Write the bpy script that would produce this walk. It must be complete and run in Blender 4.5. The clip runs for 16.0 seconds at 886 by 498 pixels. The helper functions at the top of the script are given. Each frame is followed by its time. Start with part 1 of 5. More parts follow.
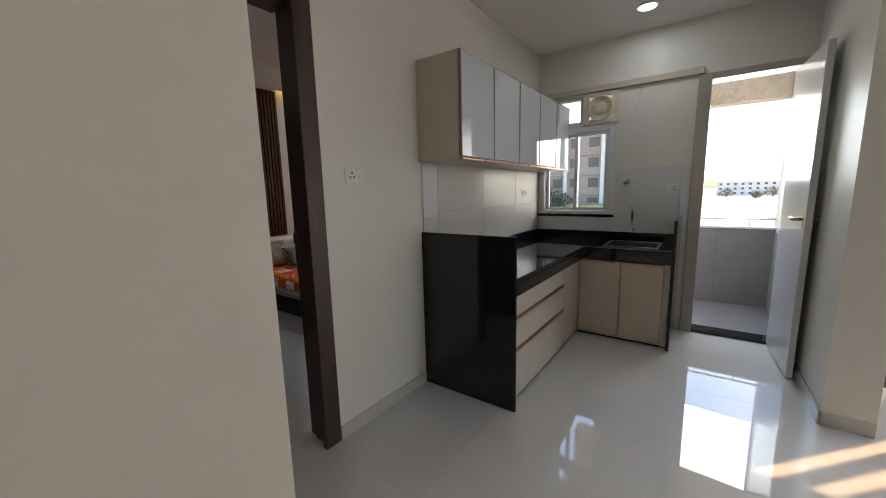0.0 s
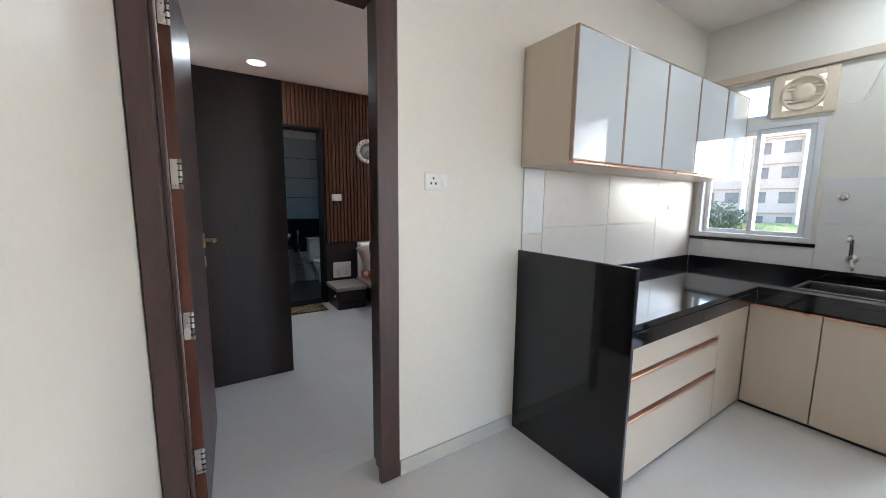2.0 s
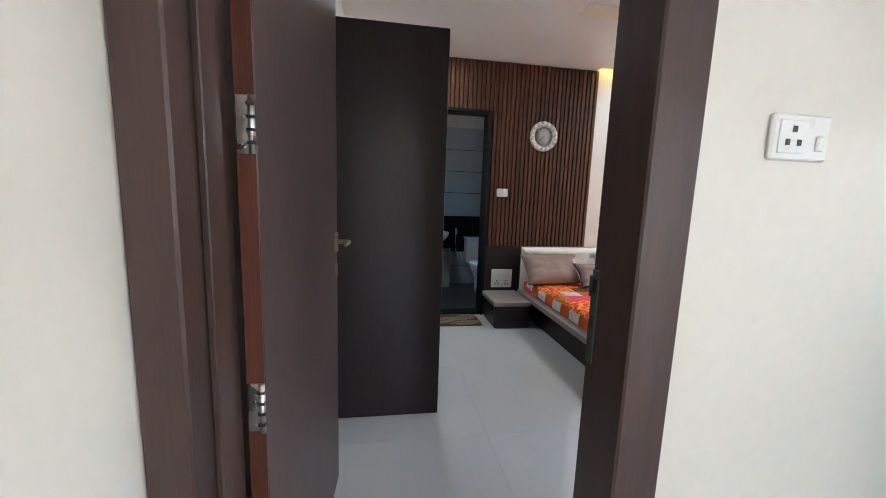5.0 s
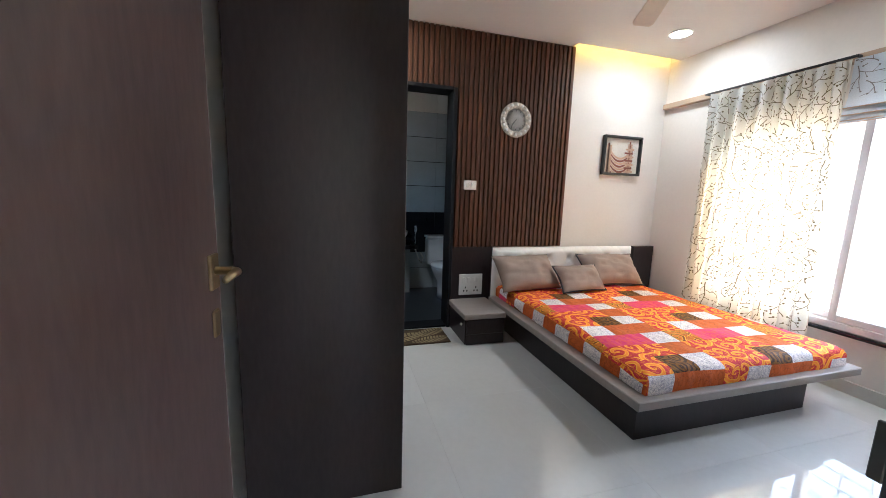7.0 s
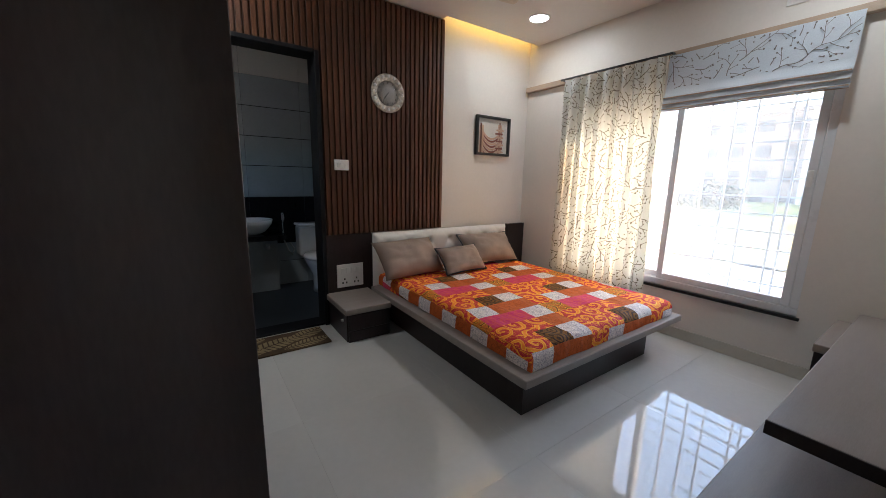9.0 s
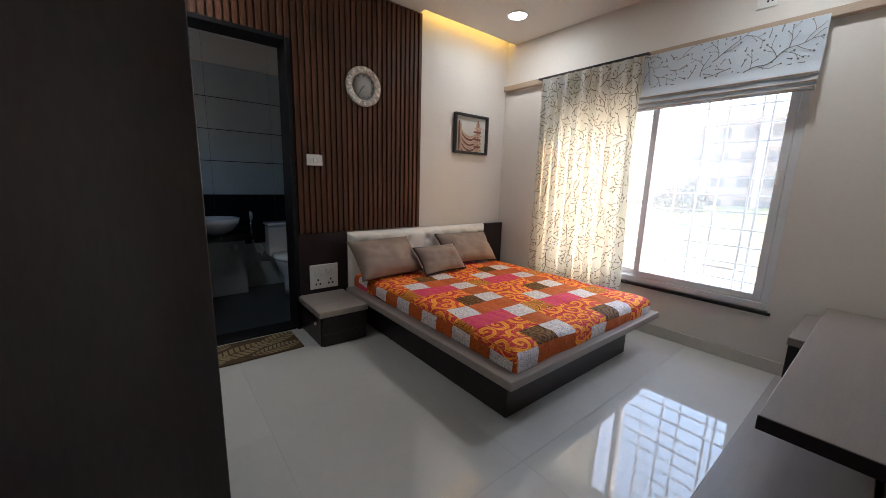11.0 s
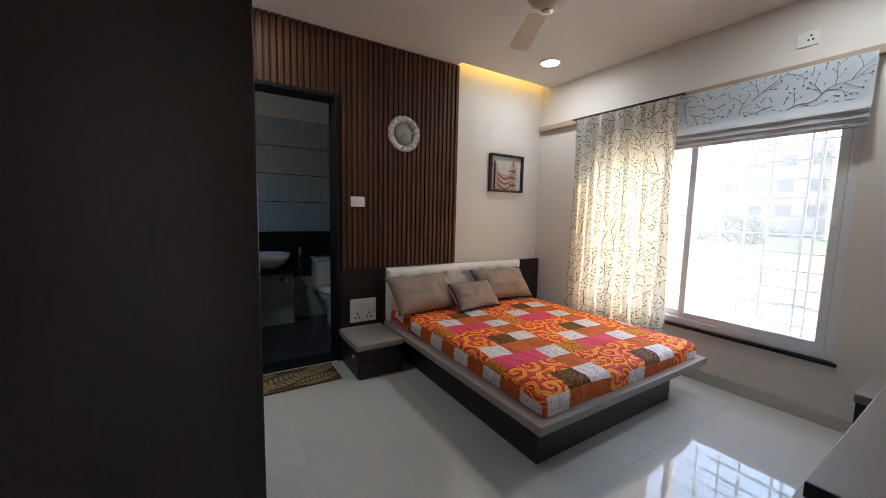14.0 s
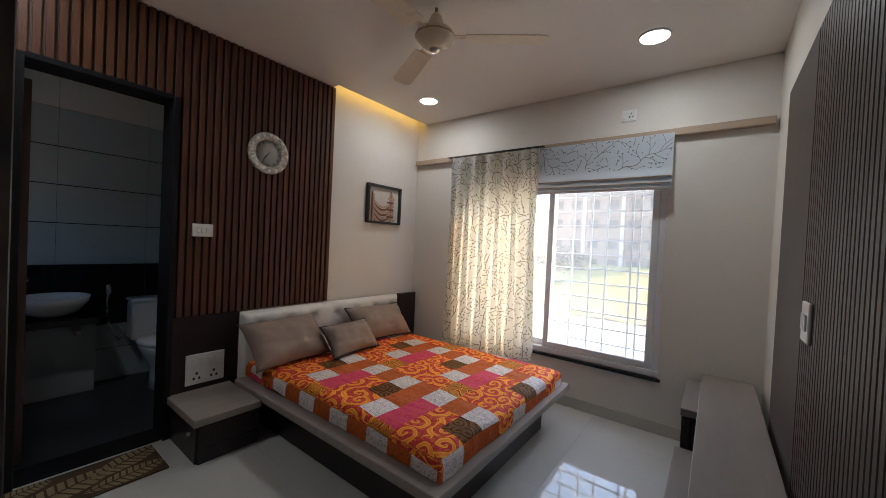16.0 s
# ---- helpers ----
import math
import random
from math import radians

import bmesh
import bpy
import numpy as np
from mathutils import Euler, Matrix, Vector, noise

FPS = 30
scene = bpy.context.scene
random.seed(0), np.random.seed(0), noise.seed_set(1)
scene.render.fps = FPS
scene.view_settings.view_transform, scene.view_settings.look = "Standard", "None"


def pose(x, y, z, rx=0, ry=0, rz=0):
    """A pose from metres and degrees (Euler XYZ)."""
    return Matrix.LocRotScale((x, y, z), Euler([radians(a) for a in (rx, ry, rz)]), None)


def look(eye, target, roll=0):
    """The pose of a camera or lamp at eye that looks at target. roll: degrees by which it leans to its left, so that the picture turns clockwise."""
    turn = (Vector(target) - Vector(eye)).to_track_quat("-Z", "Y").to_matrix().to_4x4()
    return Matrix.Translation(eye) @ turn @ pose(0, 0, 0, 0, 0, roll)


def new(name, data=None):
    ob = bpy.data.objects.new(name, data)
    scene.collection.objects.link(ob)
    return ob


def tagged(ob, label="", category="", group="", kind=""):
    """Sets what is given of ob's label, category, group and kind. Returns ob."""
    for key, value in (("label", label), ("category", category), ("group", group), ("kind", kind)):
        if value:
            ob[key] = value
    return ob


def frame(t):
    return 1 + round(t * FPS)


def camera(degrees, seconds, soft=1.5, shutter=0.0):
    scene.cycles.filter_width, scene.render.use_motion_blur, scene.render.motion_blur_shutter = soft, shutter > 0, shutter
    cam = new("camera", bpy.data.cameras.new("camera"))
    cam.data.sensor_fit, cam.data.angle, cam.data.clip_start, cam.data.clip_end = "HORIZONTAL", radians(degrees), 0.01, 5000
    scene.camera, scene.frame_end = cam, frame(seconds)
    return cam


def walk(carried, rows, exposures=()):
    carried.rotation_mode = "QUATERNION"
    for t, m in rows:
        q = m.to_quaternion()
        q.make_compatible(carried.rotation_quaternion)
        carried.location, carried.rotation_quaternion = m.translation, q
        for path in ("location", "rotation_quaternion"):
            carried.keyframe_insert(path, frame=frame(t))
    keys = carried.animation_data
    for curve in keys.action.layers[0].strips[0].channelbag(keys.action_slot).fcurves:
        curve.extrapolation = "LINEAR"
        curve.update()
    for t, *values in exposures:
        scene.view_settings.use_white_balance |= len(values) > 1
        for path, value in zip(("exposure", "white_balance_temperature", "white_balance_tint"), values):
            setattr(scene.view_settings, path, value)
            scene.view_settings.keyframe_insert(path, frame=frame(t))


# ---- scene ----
cam = camera(101.7, 16.0, soft=0.65)
PATH = [
    (0, (0.035, -0.112, 1.245), (1.633, 1.05, 0.937), -1.4),
    (0.5, (0.121, -0.091, 1.247), (1.804, 0.934, 0.907), -1.1),
    (1, (0.222, -0.087, 1.263), (1.855, 1.022, 0.942), -0.6),
    (1.5, (0.374, -0.096, 1.255), (1.714, 1.368, 1.006), 1.3),
    (2, (0.409, -0.049, 1.249), (1.494, 1.611, 0.993), 0.6),
    (2.5, (0.435, 0.091, 1.24), (1.303, 1.88, 1.033), 1.1),
    (3, (0.466, 0.246, 1.244), (1.197, 2.095, 1.021), 1.8),
    (3.5, (0.505, 0.393, 1.234), (1.068, 2.295, 0.979), 2.7),
    (4, (0.572, 0.542, 1.24), (0.903, 2.497, 0.98), 3.1),
    (4.2, (0.572, 0.575, 1.237), (0.874, 2.531, 0.948), 2.2),
    (6.3, (0.629, 1.23, 1.203), (1.054, 3.168, 0.947), 2.0),
    (6.5, (0.642, 1.278, 1.206), (1.102, 3.206, 0.945), 2.1),
    (7, (0.645, 1.365, 1.216), (1.195, 3.264, 0.911), 1.8),
    (7.5, (0.629, 1.483, 1.226), (1.363, 3.317, 0.914), 1.9),
    (8, (0.664, 1.554, 1.212), (1.526, 3.323, 0.858), 1.6),
    (8.5, (0.727, 1.56, 1.203), (1.767, 3.231, 0.845), 1.4),
    (9, (0.761, 1.559, 1.207), (1.883, 3.17, 0.823), 1.2),
    (9.2, (0.777, 1.568, 1.192), (1.866, 3.201, 0.807), 1.0),
    (11.3, (0.784, 1.64, 1.163), (2.027, 3.165, 0.801), 1.7),
    (11.5, (0.761, 1.6, 1.166), (1.955, 3.173, 0.848), 2.1),
    (12, (0.742, 1.501, 1.248), (1.854, 3.157, 1.107), 3.0),
    (12.5, (0.656, 1.516, 1.276), (1.802, 3.155, 1.257), 3.2),
    (13, (0.641, 1.518, 1.264), (1.755, 3.179, 1.228), 3.4),
    (13.5, (0.706, 1.534, 1.228), (1.77, 3.221, 1.08), 3.0),
    (14, (0.779, 1.552, 1.227), (1.84, 3.234, 1.023), 1.3),
    (14.5, (0.812, 1.668, 1.233), (2.038, 3.24, 1.077), 0.7),
    (15, (0.834, 1.752, 1.252), (2.212, 3.193, 1.105), 1.2),
    (15.5, (0.826, 1.786, 1.26), (2.34, 3.091, 1.185), 2.0),
    (16, (0.836, 1.766, 1.29), (2.432, 2.971, 1.255), 2.8),
]
walk(cam, [(t, look(eye, target, roll)) for t, eye, target, roll in PATH],
     [(0.0, 2.02, 5510, 8), (0.5, 2.31, 5460, 7), (1.0, 2.6, 5410, 7), (2.0, 3.45, 5130, 6), (4.2, 3.65, 5050, 5), (6.3, 4.05, 5180, 5), (7.5, 3.68, 5300, 5), (8.1, 3.22, 5450, 7), (8.6, 2.97, 5450, 7), (11.4, 2.98, 5480, 7), (12.5, 3.08, 5480, 7), (14.5, 2.96, 5450, 6), (15.0, 2.84, 5490, 6), (16.0, 2.48, 5540, 7)])

# ---- world, sun, lamps ----
world = bpy.data.worlds.new("world")
scene.world = world
world.use_nodes = True
wn = world.node_tree.nodes
sky = wn.new("ShaderNodeTexSky")
sky.sky_type = "NISHITA"
sky.sun_disc = False
sky.sun_elevation = radians(40)
sky.sun_rotation = radians(132.6)
sky.air_density = 1.2
sky.dust_density = 3.2
world.node_tree.links.new(sky.outputs[0], wn["Background"].inputs[0])
wn["Background"].inputs[1].default_value = 0.15

sun = new("sun", bpy.data.lights.new("sun", "SUN"))
sun.data.energy = 2.0
sun.data.angle = radians(0.6)
sun.data.color = (1.0, 0.54, 0.24)
sun.matrix_basis = look((7.4, -6.8, 8.4), (0, 0, 0))


def lamp(name, kind, m, energy, color=(1, 1, 1), size=0.1, size_y=None):
    ob = new(name, bpy.data.lights.new(name, kind))
    ob.data.energy, ob.data.color = energy, color
    if kind == "AREA":
        ob.data.shape = "DISK" if size_y is None else "RECTANGLE"
        ob.data.size = size
        if size_y:
            ob.data.size_y = size_y
    ob.matrix_basis = m
    return ob


# fill lamps added in the living room's and the kitchen's balcony openings for sky light
lamp("opening_fill", "AREA", look((3.66, -2.35, 1.15), (0.0, -2.0, 1.15)), 2.0, (1.0, 0.93, 0.82), 2.1, 2.0)
lamp("balcony_fill", "AREA", look((4.80, -0.24, 1.66), (3.0, -0.10, 1.35)), 5.0, (1.0, 0.93, 0.80), 0.86, 0.74)

# ---- materials ----
def mat_base(name, color, rough=0.5, metal=0.0, spec=0.5):
    m = bpy.data.materials.new(name)
    m.use_nodes = True
    p = m.node_tree.nodes["Principled BSDF"]
    p.inputs["Base Color"].default_value = (*color, 1)
    p.inputs["Roughness"].default_value = rough
    p.inputs["Metallic"].default_value = metal
    p.inputs["Specular IOR Level"].default_value = spec
    return m, m.node_tree.nodes, m.node_tree.links, p


def ramp_node(n, stops, interp="LINEAR"):
    r = n.new("ShaderNodeValToRGB")
    r.color_ramp.interpolation = interp
    while len(r.color_ramp.elements) < len(stops):
        r.color_ramp.elements.new(0.5)
    for e, (pos, col) in zip(r.color_ramp.elements, stops):
        e.position, e.color = pos, (*col, 1)
    return r


def varied(name, color, rough=0.5, amount=0.12, scale=3.0, fine=60.0, bump=0.05, metal=0.0, spec=0.5, stretch=(1, 1, 1), rnd=0.0, rough_var=0.08):
    """A surface with broad stains and fine grain in colour, gloss and relief."""
    m, n, l, p = mat_base(name, color, rough, metal, spec)
    tc = n.new("ShaderNodeTexCoord")
    mp = n.new("ShaderNodeMapping")
    mp.inputs["Scale"].default_value = stretch
    l.new(tc.outputs["Object"], mp.inputs[0])
    broad = n.new("ShaderNodeTexNoise")
    broad.inputs["Scale"].default_value = scale
    broad.inputs["Detail"].default_value = 5
    small = n.new("ShaderNodeTexNoise")
    small.inputs["Scale"].default_value = fine
    small.inputs["Detail"].default_value = 3
    l.new(mp.outputs[0], broad.inputs["Vector"])
    l.new(mp.outputs[0], small.inputs["Vector"])
    mix = n.new("ShaderNodeMix")
    mix.inputs[0].default_value = 0.4
    l.new(broad.outputs[0], mix.inputs[2])
    l.new(small.outputs[0], mix.inputs[3])
    lo = tuple(max(0, c * (1 - amount * 1.6)) for c in color)
    hi = tuple(min(1, c * (1 + amount * 1.6)) for c in color)
    r = ramp_node(n, [(0.25, lo), (0.75, hi)])
    l.new(mix.outputs[0], r.inputs[0])
    out = r.outputs[0]
    if rnd:
        oi = n.new("ShaderNodeObjectInfo")
        hs = n.new("ShaderNodeHueSaturation")
        mr = n.new("ShaderNodeMapRange")
        mr.inputs["To Min"].default_value = 1 - rnd
        mr.inputs["To Max"].default_value = 1 + rnd
        l.new(oi.outputs["Random"], mr.inputs["Value"])
        l.new(mr.outputs[0], hs.inputs["Value"])
        l.new(out, hs.inputs["Color"])
        out = hs.outputs[0]
    l.new(out, p.inputs["Base Color"])
    if rough_var:
        rr = n.new("ShaderNodeMapRange")
        rr.inputs["To Min"].default_value = max(0.02, rough - rough_var)
        rr.inputs["To Max"].default_value = min(1, rough + rough_var)
        l.new(broad.outputs[0], rr.inputs["Value"])
        l.new(rr.outputs[0], p.inputs["Roughness"])
    if bump:
        b = n.new("ShaderNodeBump")
        b.inputs["Strength"].default_value = bump
        b.inputs["Distance"].default_value = 0.004
        l.new(small.outputs[0], b.inputs["Height"])
        l.new(b.outputs[0], p.inputs["Normal"])
    return m


M_WALL = varied("wall_paint", (0.75, 0.725, 0.655), 0.42, 0.03, 1.5, 45, 0.10)
M_BWALL = varied("bedroom_wall_paint", (0.72, 0.68, 0.63), 0.5, 0.03, 1.4, 45, 0.10)
M_CEIL = varied("ceiling_paint", (0.80, 0.77, 0.72), 0.6, 0.02, 1.0, 40, 0.06)
M_TILE = varied("vitrified_tile", (0.65, 0.645, 0.625), 0.02, 0.035, 2.2, 30, 0.0, spec=1.0, rnd=0.02, rough_var=0.012)
M_GROUT = varied("tile_grout", (0.58, 0.57, 0.55), 0.8, 0.1, 5, 80, 0.1)
M_SKIRT = varied("skirting_tile", (0.55, 0.53, 0.48), 0.2, 0.05, 4, 40, 0.0)
M_DARK = varied("dark_brown_laminate", (0.027, 0.0185, 0.0195), 0.36, 0.30, 1.6, 22, 0.06, stretch=(3, 3, 0.8), spec=0.36)
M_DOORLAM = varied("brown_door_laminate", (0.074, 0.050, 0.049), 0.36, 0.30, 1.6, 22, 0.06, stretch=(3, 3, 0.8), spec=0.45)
M_FRAME = varied("dark_brown_door_frame", (0.056, 0.032, 0.027), 0.36, 0.25, 3.0, 30, 0.08, stretch=(6, 6, 0.6), spec=0.45)
M_REDWOOD = varied("red_brown_wood_edge", (0.095, 0.030, 0.016), 0.45, 0.3, 4.0, 40, 0.12, stretch=(8, 8, 0.6))
M_EDGE = varied("pale_door_edge", (0.55, 0.56, 0.54), 0.6, 0.08, 4, 60, 0.1)
M_SLAT = varied("walnut_slat", (0.092, 0.037, 0.018), 0.5, 0.30, 3.0, 30, 0.12, spec=0.25, stretch=(9, 9, 0.7), rnd=0.16)
M_SLATBACK = varied("slat_backing", (0.055, 0.022, 0.011), 0.6, 0.2, 3, 30, 0.05)
M_GREYSLAT = varied("grey_brown_slat", (0.066, 0.046, 0.034), 0.5, 0.25, 3.0, 30, 0.12, spec=0.25, stretch=(9, 9, 0.7), rnd=0.12)
M_GREYLAM = varied("grey_wood_laminate", (0.30, 0.26, 0.235), 0.38, 0.10, 3.0, 45, 0.06, stretch=(1, 9, 9))
M_GRANITE = varied("black_granite", (0.010, 0.010, 0.012), 0.07, 0.15, 40, 160, 0.0, spec=0.5, rough_var=0.03)
M_BEIGE = varied("beige_laminate", (0.58, 0.50, 0.40), 0.32, 0.02, 5, 60, 0.02, stretch=(6, 6, 0.7))
M_ROSE = varied("rose_gold_profile", (0.62, 0.38, 0.27), 0.3, 0.06, 8, 80, 0.0, metal=0.85)
M_BRONZE = varied("bronze_profile", (0.30, 0.23, 0.19), 0.35, 0.06, 8, 80, 0.0, metal=0.7)
M_STRIKE = varied("dull_dark_steel", (0.10, 0.105, 0.105), 0.5, 0.12, 10, 90, 0.05, metal=0.5)
M_STEEL = varied("brushed_steel", (0.62, 0.60, 0.56), 0.28, 0.08, 12, 120, 0.05, metal=1.0)
# steel darkened in its colour for the dark that the sink reflects
M_SINK = varied("darkened_sink_steel", (0.24, 0.23, 0.22), 0.35, 0.10, 12, 120, 0.05, metal=1.0)
M_BRASS = varied("antique_brass", (0.42, 0.33, 0.19), 0.35, 0.15, 12, 90, 0.05, metal=1.0)
M_WHITEPL = varied("white_plastic", (0.80, 0.80, 0.78), 0.3, 0.03, 8, 60, 0.0)
M_BLACKPL = varied("black_plastic", (0.02, 0.02, 0.02), 0.4, 0.1, 8, 60, 0.0)
M_WDOOR = varied("white_door_skin", (0.72, 0.72, 0.72), 0.22, 0.03, 3, 40, 0.03)
M_STONEFR = varied("beige_stone_frame", (0.42, 0.37, 0.32), 0.35, 0.10, 6, 50, 0.05)
M_UPVC = varied("white_window_frame", (0.72, 0.74, 0.76), 0.3, 0.03, 8, 60, 0.0)
M_BATHDARK = varied("black_tile", (0.014, 0.015, 0.018), 0.3, 0.25, 8, 60, 0.0, spec=0.2)
M_BATHLIGHT = varied("pale_wall_tile", (0.46, 0.50, 0.51), 0.2, 0.05, 4, 40, 0.0, rnd=0.03)
M_BATHFLOOR = varied("dark_slate_floor", (0.040, 0.046, 0.054), 0.35, 0.2, 5, 60, 0.05, spec=0.4)
M_BATHFRAME = varied("black_stone_frame", (0.012, 0.012, 0.014), 0.5, 0.25, 8, 60, 0.0, spec=0.12)
M_CERAMIC = varied("white_ceramic", (0.82, 0.82, 0.82), 0.08, 0.01, 3, 30, 0.0, rough_var=0.02)
M_GREYTILE = varied("grey_balcony_tile", (0.19, 0.195, 0.21), 0.4, 0.08, 5, 50, 0.05, rnd=0.04)
M_CONCRETE = varied("raw_plaster_beam", (0.48, 0.42, 0.32), 0.85, 0.25, 4, 30, 0.3)
M_PILLOW = varied("taupe_satin", (0.29, 0.215, 0.175), 0.55, 0.14, 6, 220, 0.15)
M_PIPING = varied("dark_piping", (0.03, 0.025, 0.03), 0.6, 0.1, 9, 90, 0.1)
M_LEATHER = varied("white_leatherette", (0.80, 0.77, 0.74), 0.32, 0.04, 5, 120, 0.12)
M_FAN = varied("cream_enamel", (0.74, 0.65, 0.50), 0.3, 0.06, 4, 40, 0.0)
M_TRIM = varied("pelmet_wood_trim", (0.42, 0.32, 0.23), 0.5, 0.12, 5, 50, 0.1, stretch=(1, 0.5, 8))
M_GRASS = varied("dry_grass", (0.27, 0.245, 0.075), 0.95, 0.6, 0.5, 5, 0.6)
M_EARTH = varied("dusty_earth", (0.46, 0.41, 0.33), 0.95, 0.25, 0.3, 6, 0.3)
M_BUILD = varied("hazy_grey_render", (0.38, 0.295, 0.22), 0.8, 0.12, 0.2, 3, 0.1)
M_BUILD2 = varied("cream_render", (0.74, 0.68, 0.58), 0.8, 0.08, 0.2, 3, 0.1)
M_BPANE = varied("dark_window_pane", (0.17, 0.145, 0.12), 0.8, 0.2, 1, 8, 0.0, spec=0.2)
def leaf(name, color):
    m, n, l, p = mat_base(name, color, 0.7)
    tc, no = n.new("ShaderNodeTexCoord"), n.new("ShaderNodeTexNoise")
    no.inputs["Scale"].default_value = 2.0
    l.new(tc.outputs["Object"], no.inputs["Vector"])
    rp = ramp_node(n, [(0.3, tuple(c * 0.7 for c in color)), (0.7, tuple(c * 1.3 for c in color))])
    l.new(no.outputs[0], rp.inputs[0])
    l.new(rp.outputs[0], p.inputs["Base Color"])
    tl, sh = n.new("ShaderNodeBsdfTranslucent"), n.new("ShaderNodeMixShader")
    l.new(rp.outputs[0], tl.inputs[0])
    sh.inputs[0].default_value = 0.5
    l.new(p.outputs[0], sh.inputs[1])
    l.new(tl.outputs[0], sh.inputs[2])
    l.new(sh.outputs[0], n["Material Output"].inputs[0])
    return m


M_LEAF = leaf("leaf_green", (0.115, 0.12, 0.06))
M_BARK = varied("bark", (0.12, 0.09, 0.06), 0.9, 0.3, 4, 30, 0.4)
M_TIE = varied("navy_tieback", (0.05, 0.05, 0.065), 0.6, 0.1, 8, 90, 0.1)
M_PRINTRED = varied("print_dark_red", (0.22, 0.07, 0.05), 0.6, 0.15, 20, 90, 0.0)
M_PRINTBEIGE = varied("print_beige", (0.55, 0.36, 0.26), 0.6, 0.15, 20, 90, 0.0)
M_PAPER = varied("print_paper", (0.66, 0.62, 0.58), 0.55, 0.05, 8, 60, 0.0)
M_CLOCKFACE = varied("clock_dial", (0.46, 0.43, 0.40), 0.3, 0.05, 8, 60, 0.0)


def marble(name, color):
    m, n, l, p = mat_base(name, color, 0.26)
    tc = n.new("ShaderNodeTexCoord")
    a = n.new("ShaderNodeTexNoise")
    a.inputs["Scale"].default_value, a.inputs["Detail"].default_value, a.inputs["Distortion"].default_value = 2.4, 8, 1.8
    l.new(tc.outputs["Object"], a.inputs["Vector"])
    r = ramp_node(n, [(0.36, color), (0.49, tuple(c * 0.98 for c in color)), (0.505, tuple(c * 0.945 for c in color)), (0.53, tuple(c * 0.985 for c in color)), (0.8, color)])
    l.new(a.outputs[0], r.inputs[0])
    l.new(r.outputs[0], p.inputs["Base Color"])
    return m


M_MARBLE = marble("pale_marble_tile", (0.66, 0.62, 0.57))
M_MARBLEW = marble("white_marble_tile", (0.72, 0.72, 0.72))


def glass(name, tint=(1, 1, 1), rough=0.0, glare=0.0):
    m, n, l, p = mat_base(name, tint, rough)
    n.remove(p)
    tr = n.new("ShaderNodeBsdfTransparent")
    tr.inputs[0].default_value = (*tint, 1)
    gl = n.new("ShaderNodeBsdfGlossy")
    gl.inputs["Roughness"].default_value = 0.02
    lw = n.new("ShaderNodeLayerWeight")
    lw.inputs[0].default_value = 0.5
    fr = n.new("ShaderNodeMath")
    fr.operation = "POWER"
    fr.inputs[1].default_value = 4.0
    l.new(lw.outputs["Facing"], fr.inputs[0])
    mx = n.new("ShaderNodeMixShader")
    l.new(fr.outputs[0], mx.inputs[0])
    l.new(tr.outputs[0], mx.inputs[1])
    l.new(gl.outputs[0], mx.inputs[2])
    out = mx.outputs[0]
    if glare:
        # a pale veil: washed-out window glare put into the pane
        film, veil = n.new("ShaderNodeBsdfTranslucent"), n.new("ShaderNodeMixShader")
        film.inputs[0].default_value = (0.85, 0.84, 0.82, 1)
        veil.inputs[0].default_value = glare
        l.new(out, veil.inputs[1])
        l.new(film.outputs[0], veil.inputs[2])
        out = veil.outputs[0]
    l.new(out, n["Material Output"].inputs[0])
    return m


# bedroom panes carry the veil that imitates glare over the view
M_VEILED = glass("glare_veil_glass", (0.97, 0.98, 0.98), 0.0, 0.16)
M_GLASS = glass("clear_glass", (0.97, 0.98, 0.98))
M_BACKGLASS, _, _, _p = mat_base("lacquered_white_glass", (0.60, 0.66, 0.71), 0.03)
_p.inputs["Coat Weight"].default_value = 1.0
_p.inputs["Coat Roughness"].default_value = 0.01


def emit(name, color, strength):
    m, n, l, p = mat_base(name, color, 0.5)
    p.inputs["Emission Color"].default_value = (*color, 1)
    p.inputs["Emission Strength"].default_value = strength
    return m


M_LAMP = emit("lamp_diffuser", (1.0, 0.96, 0.88), 4.0)


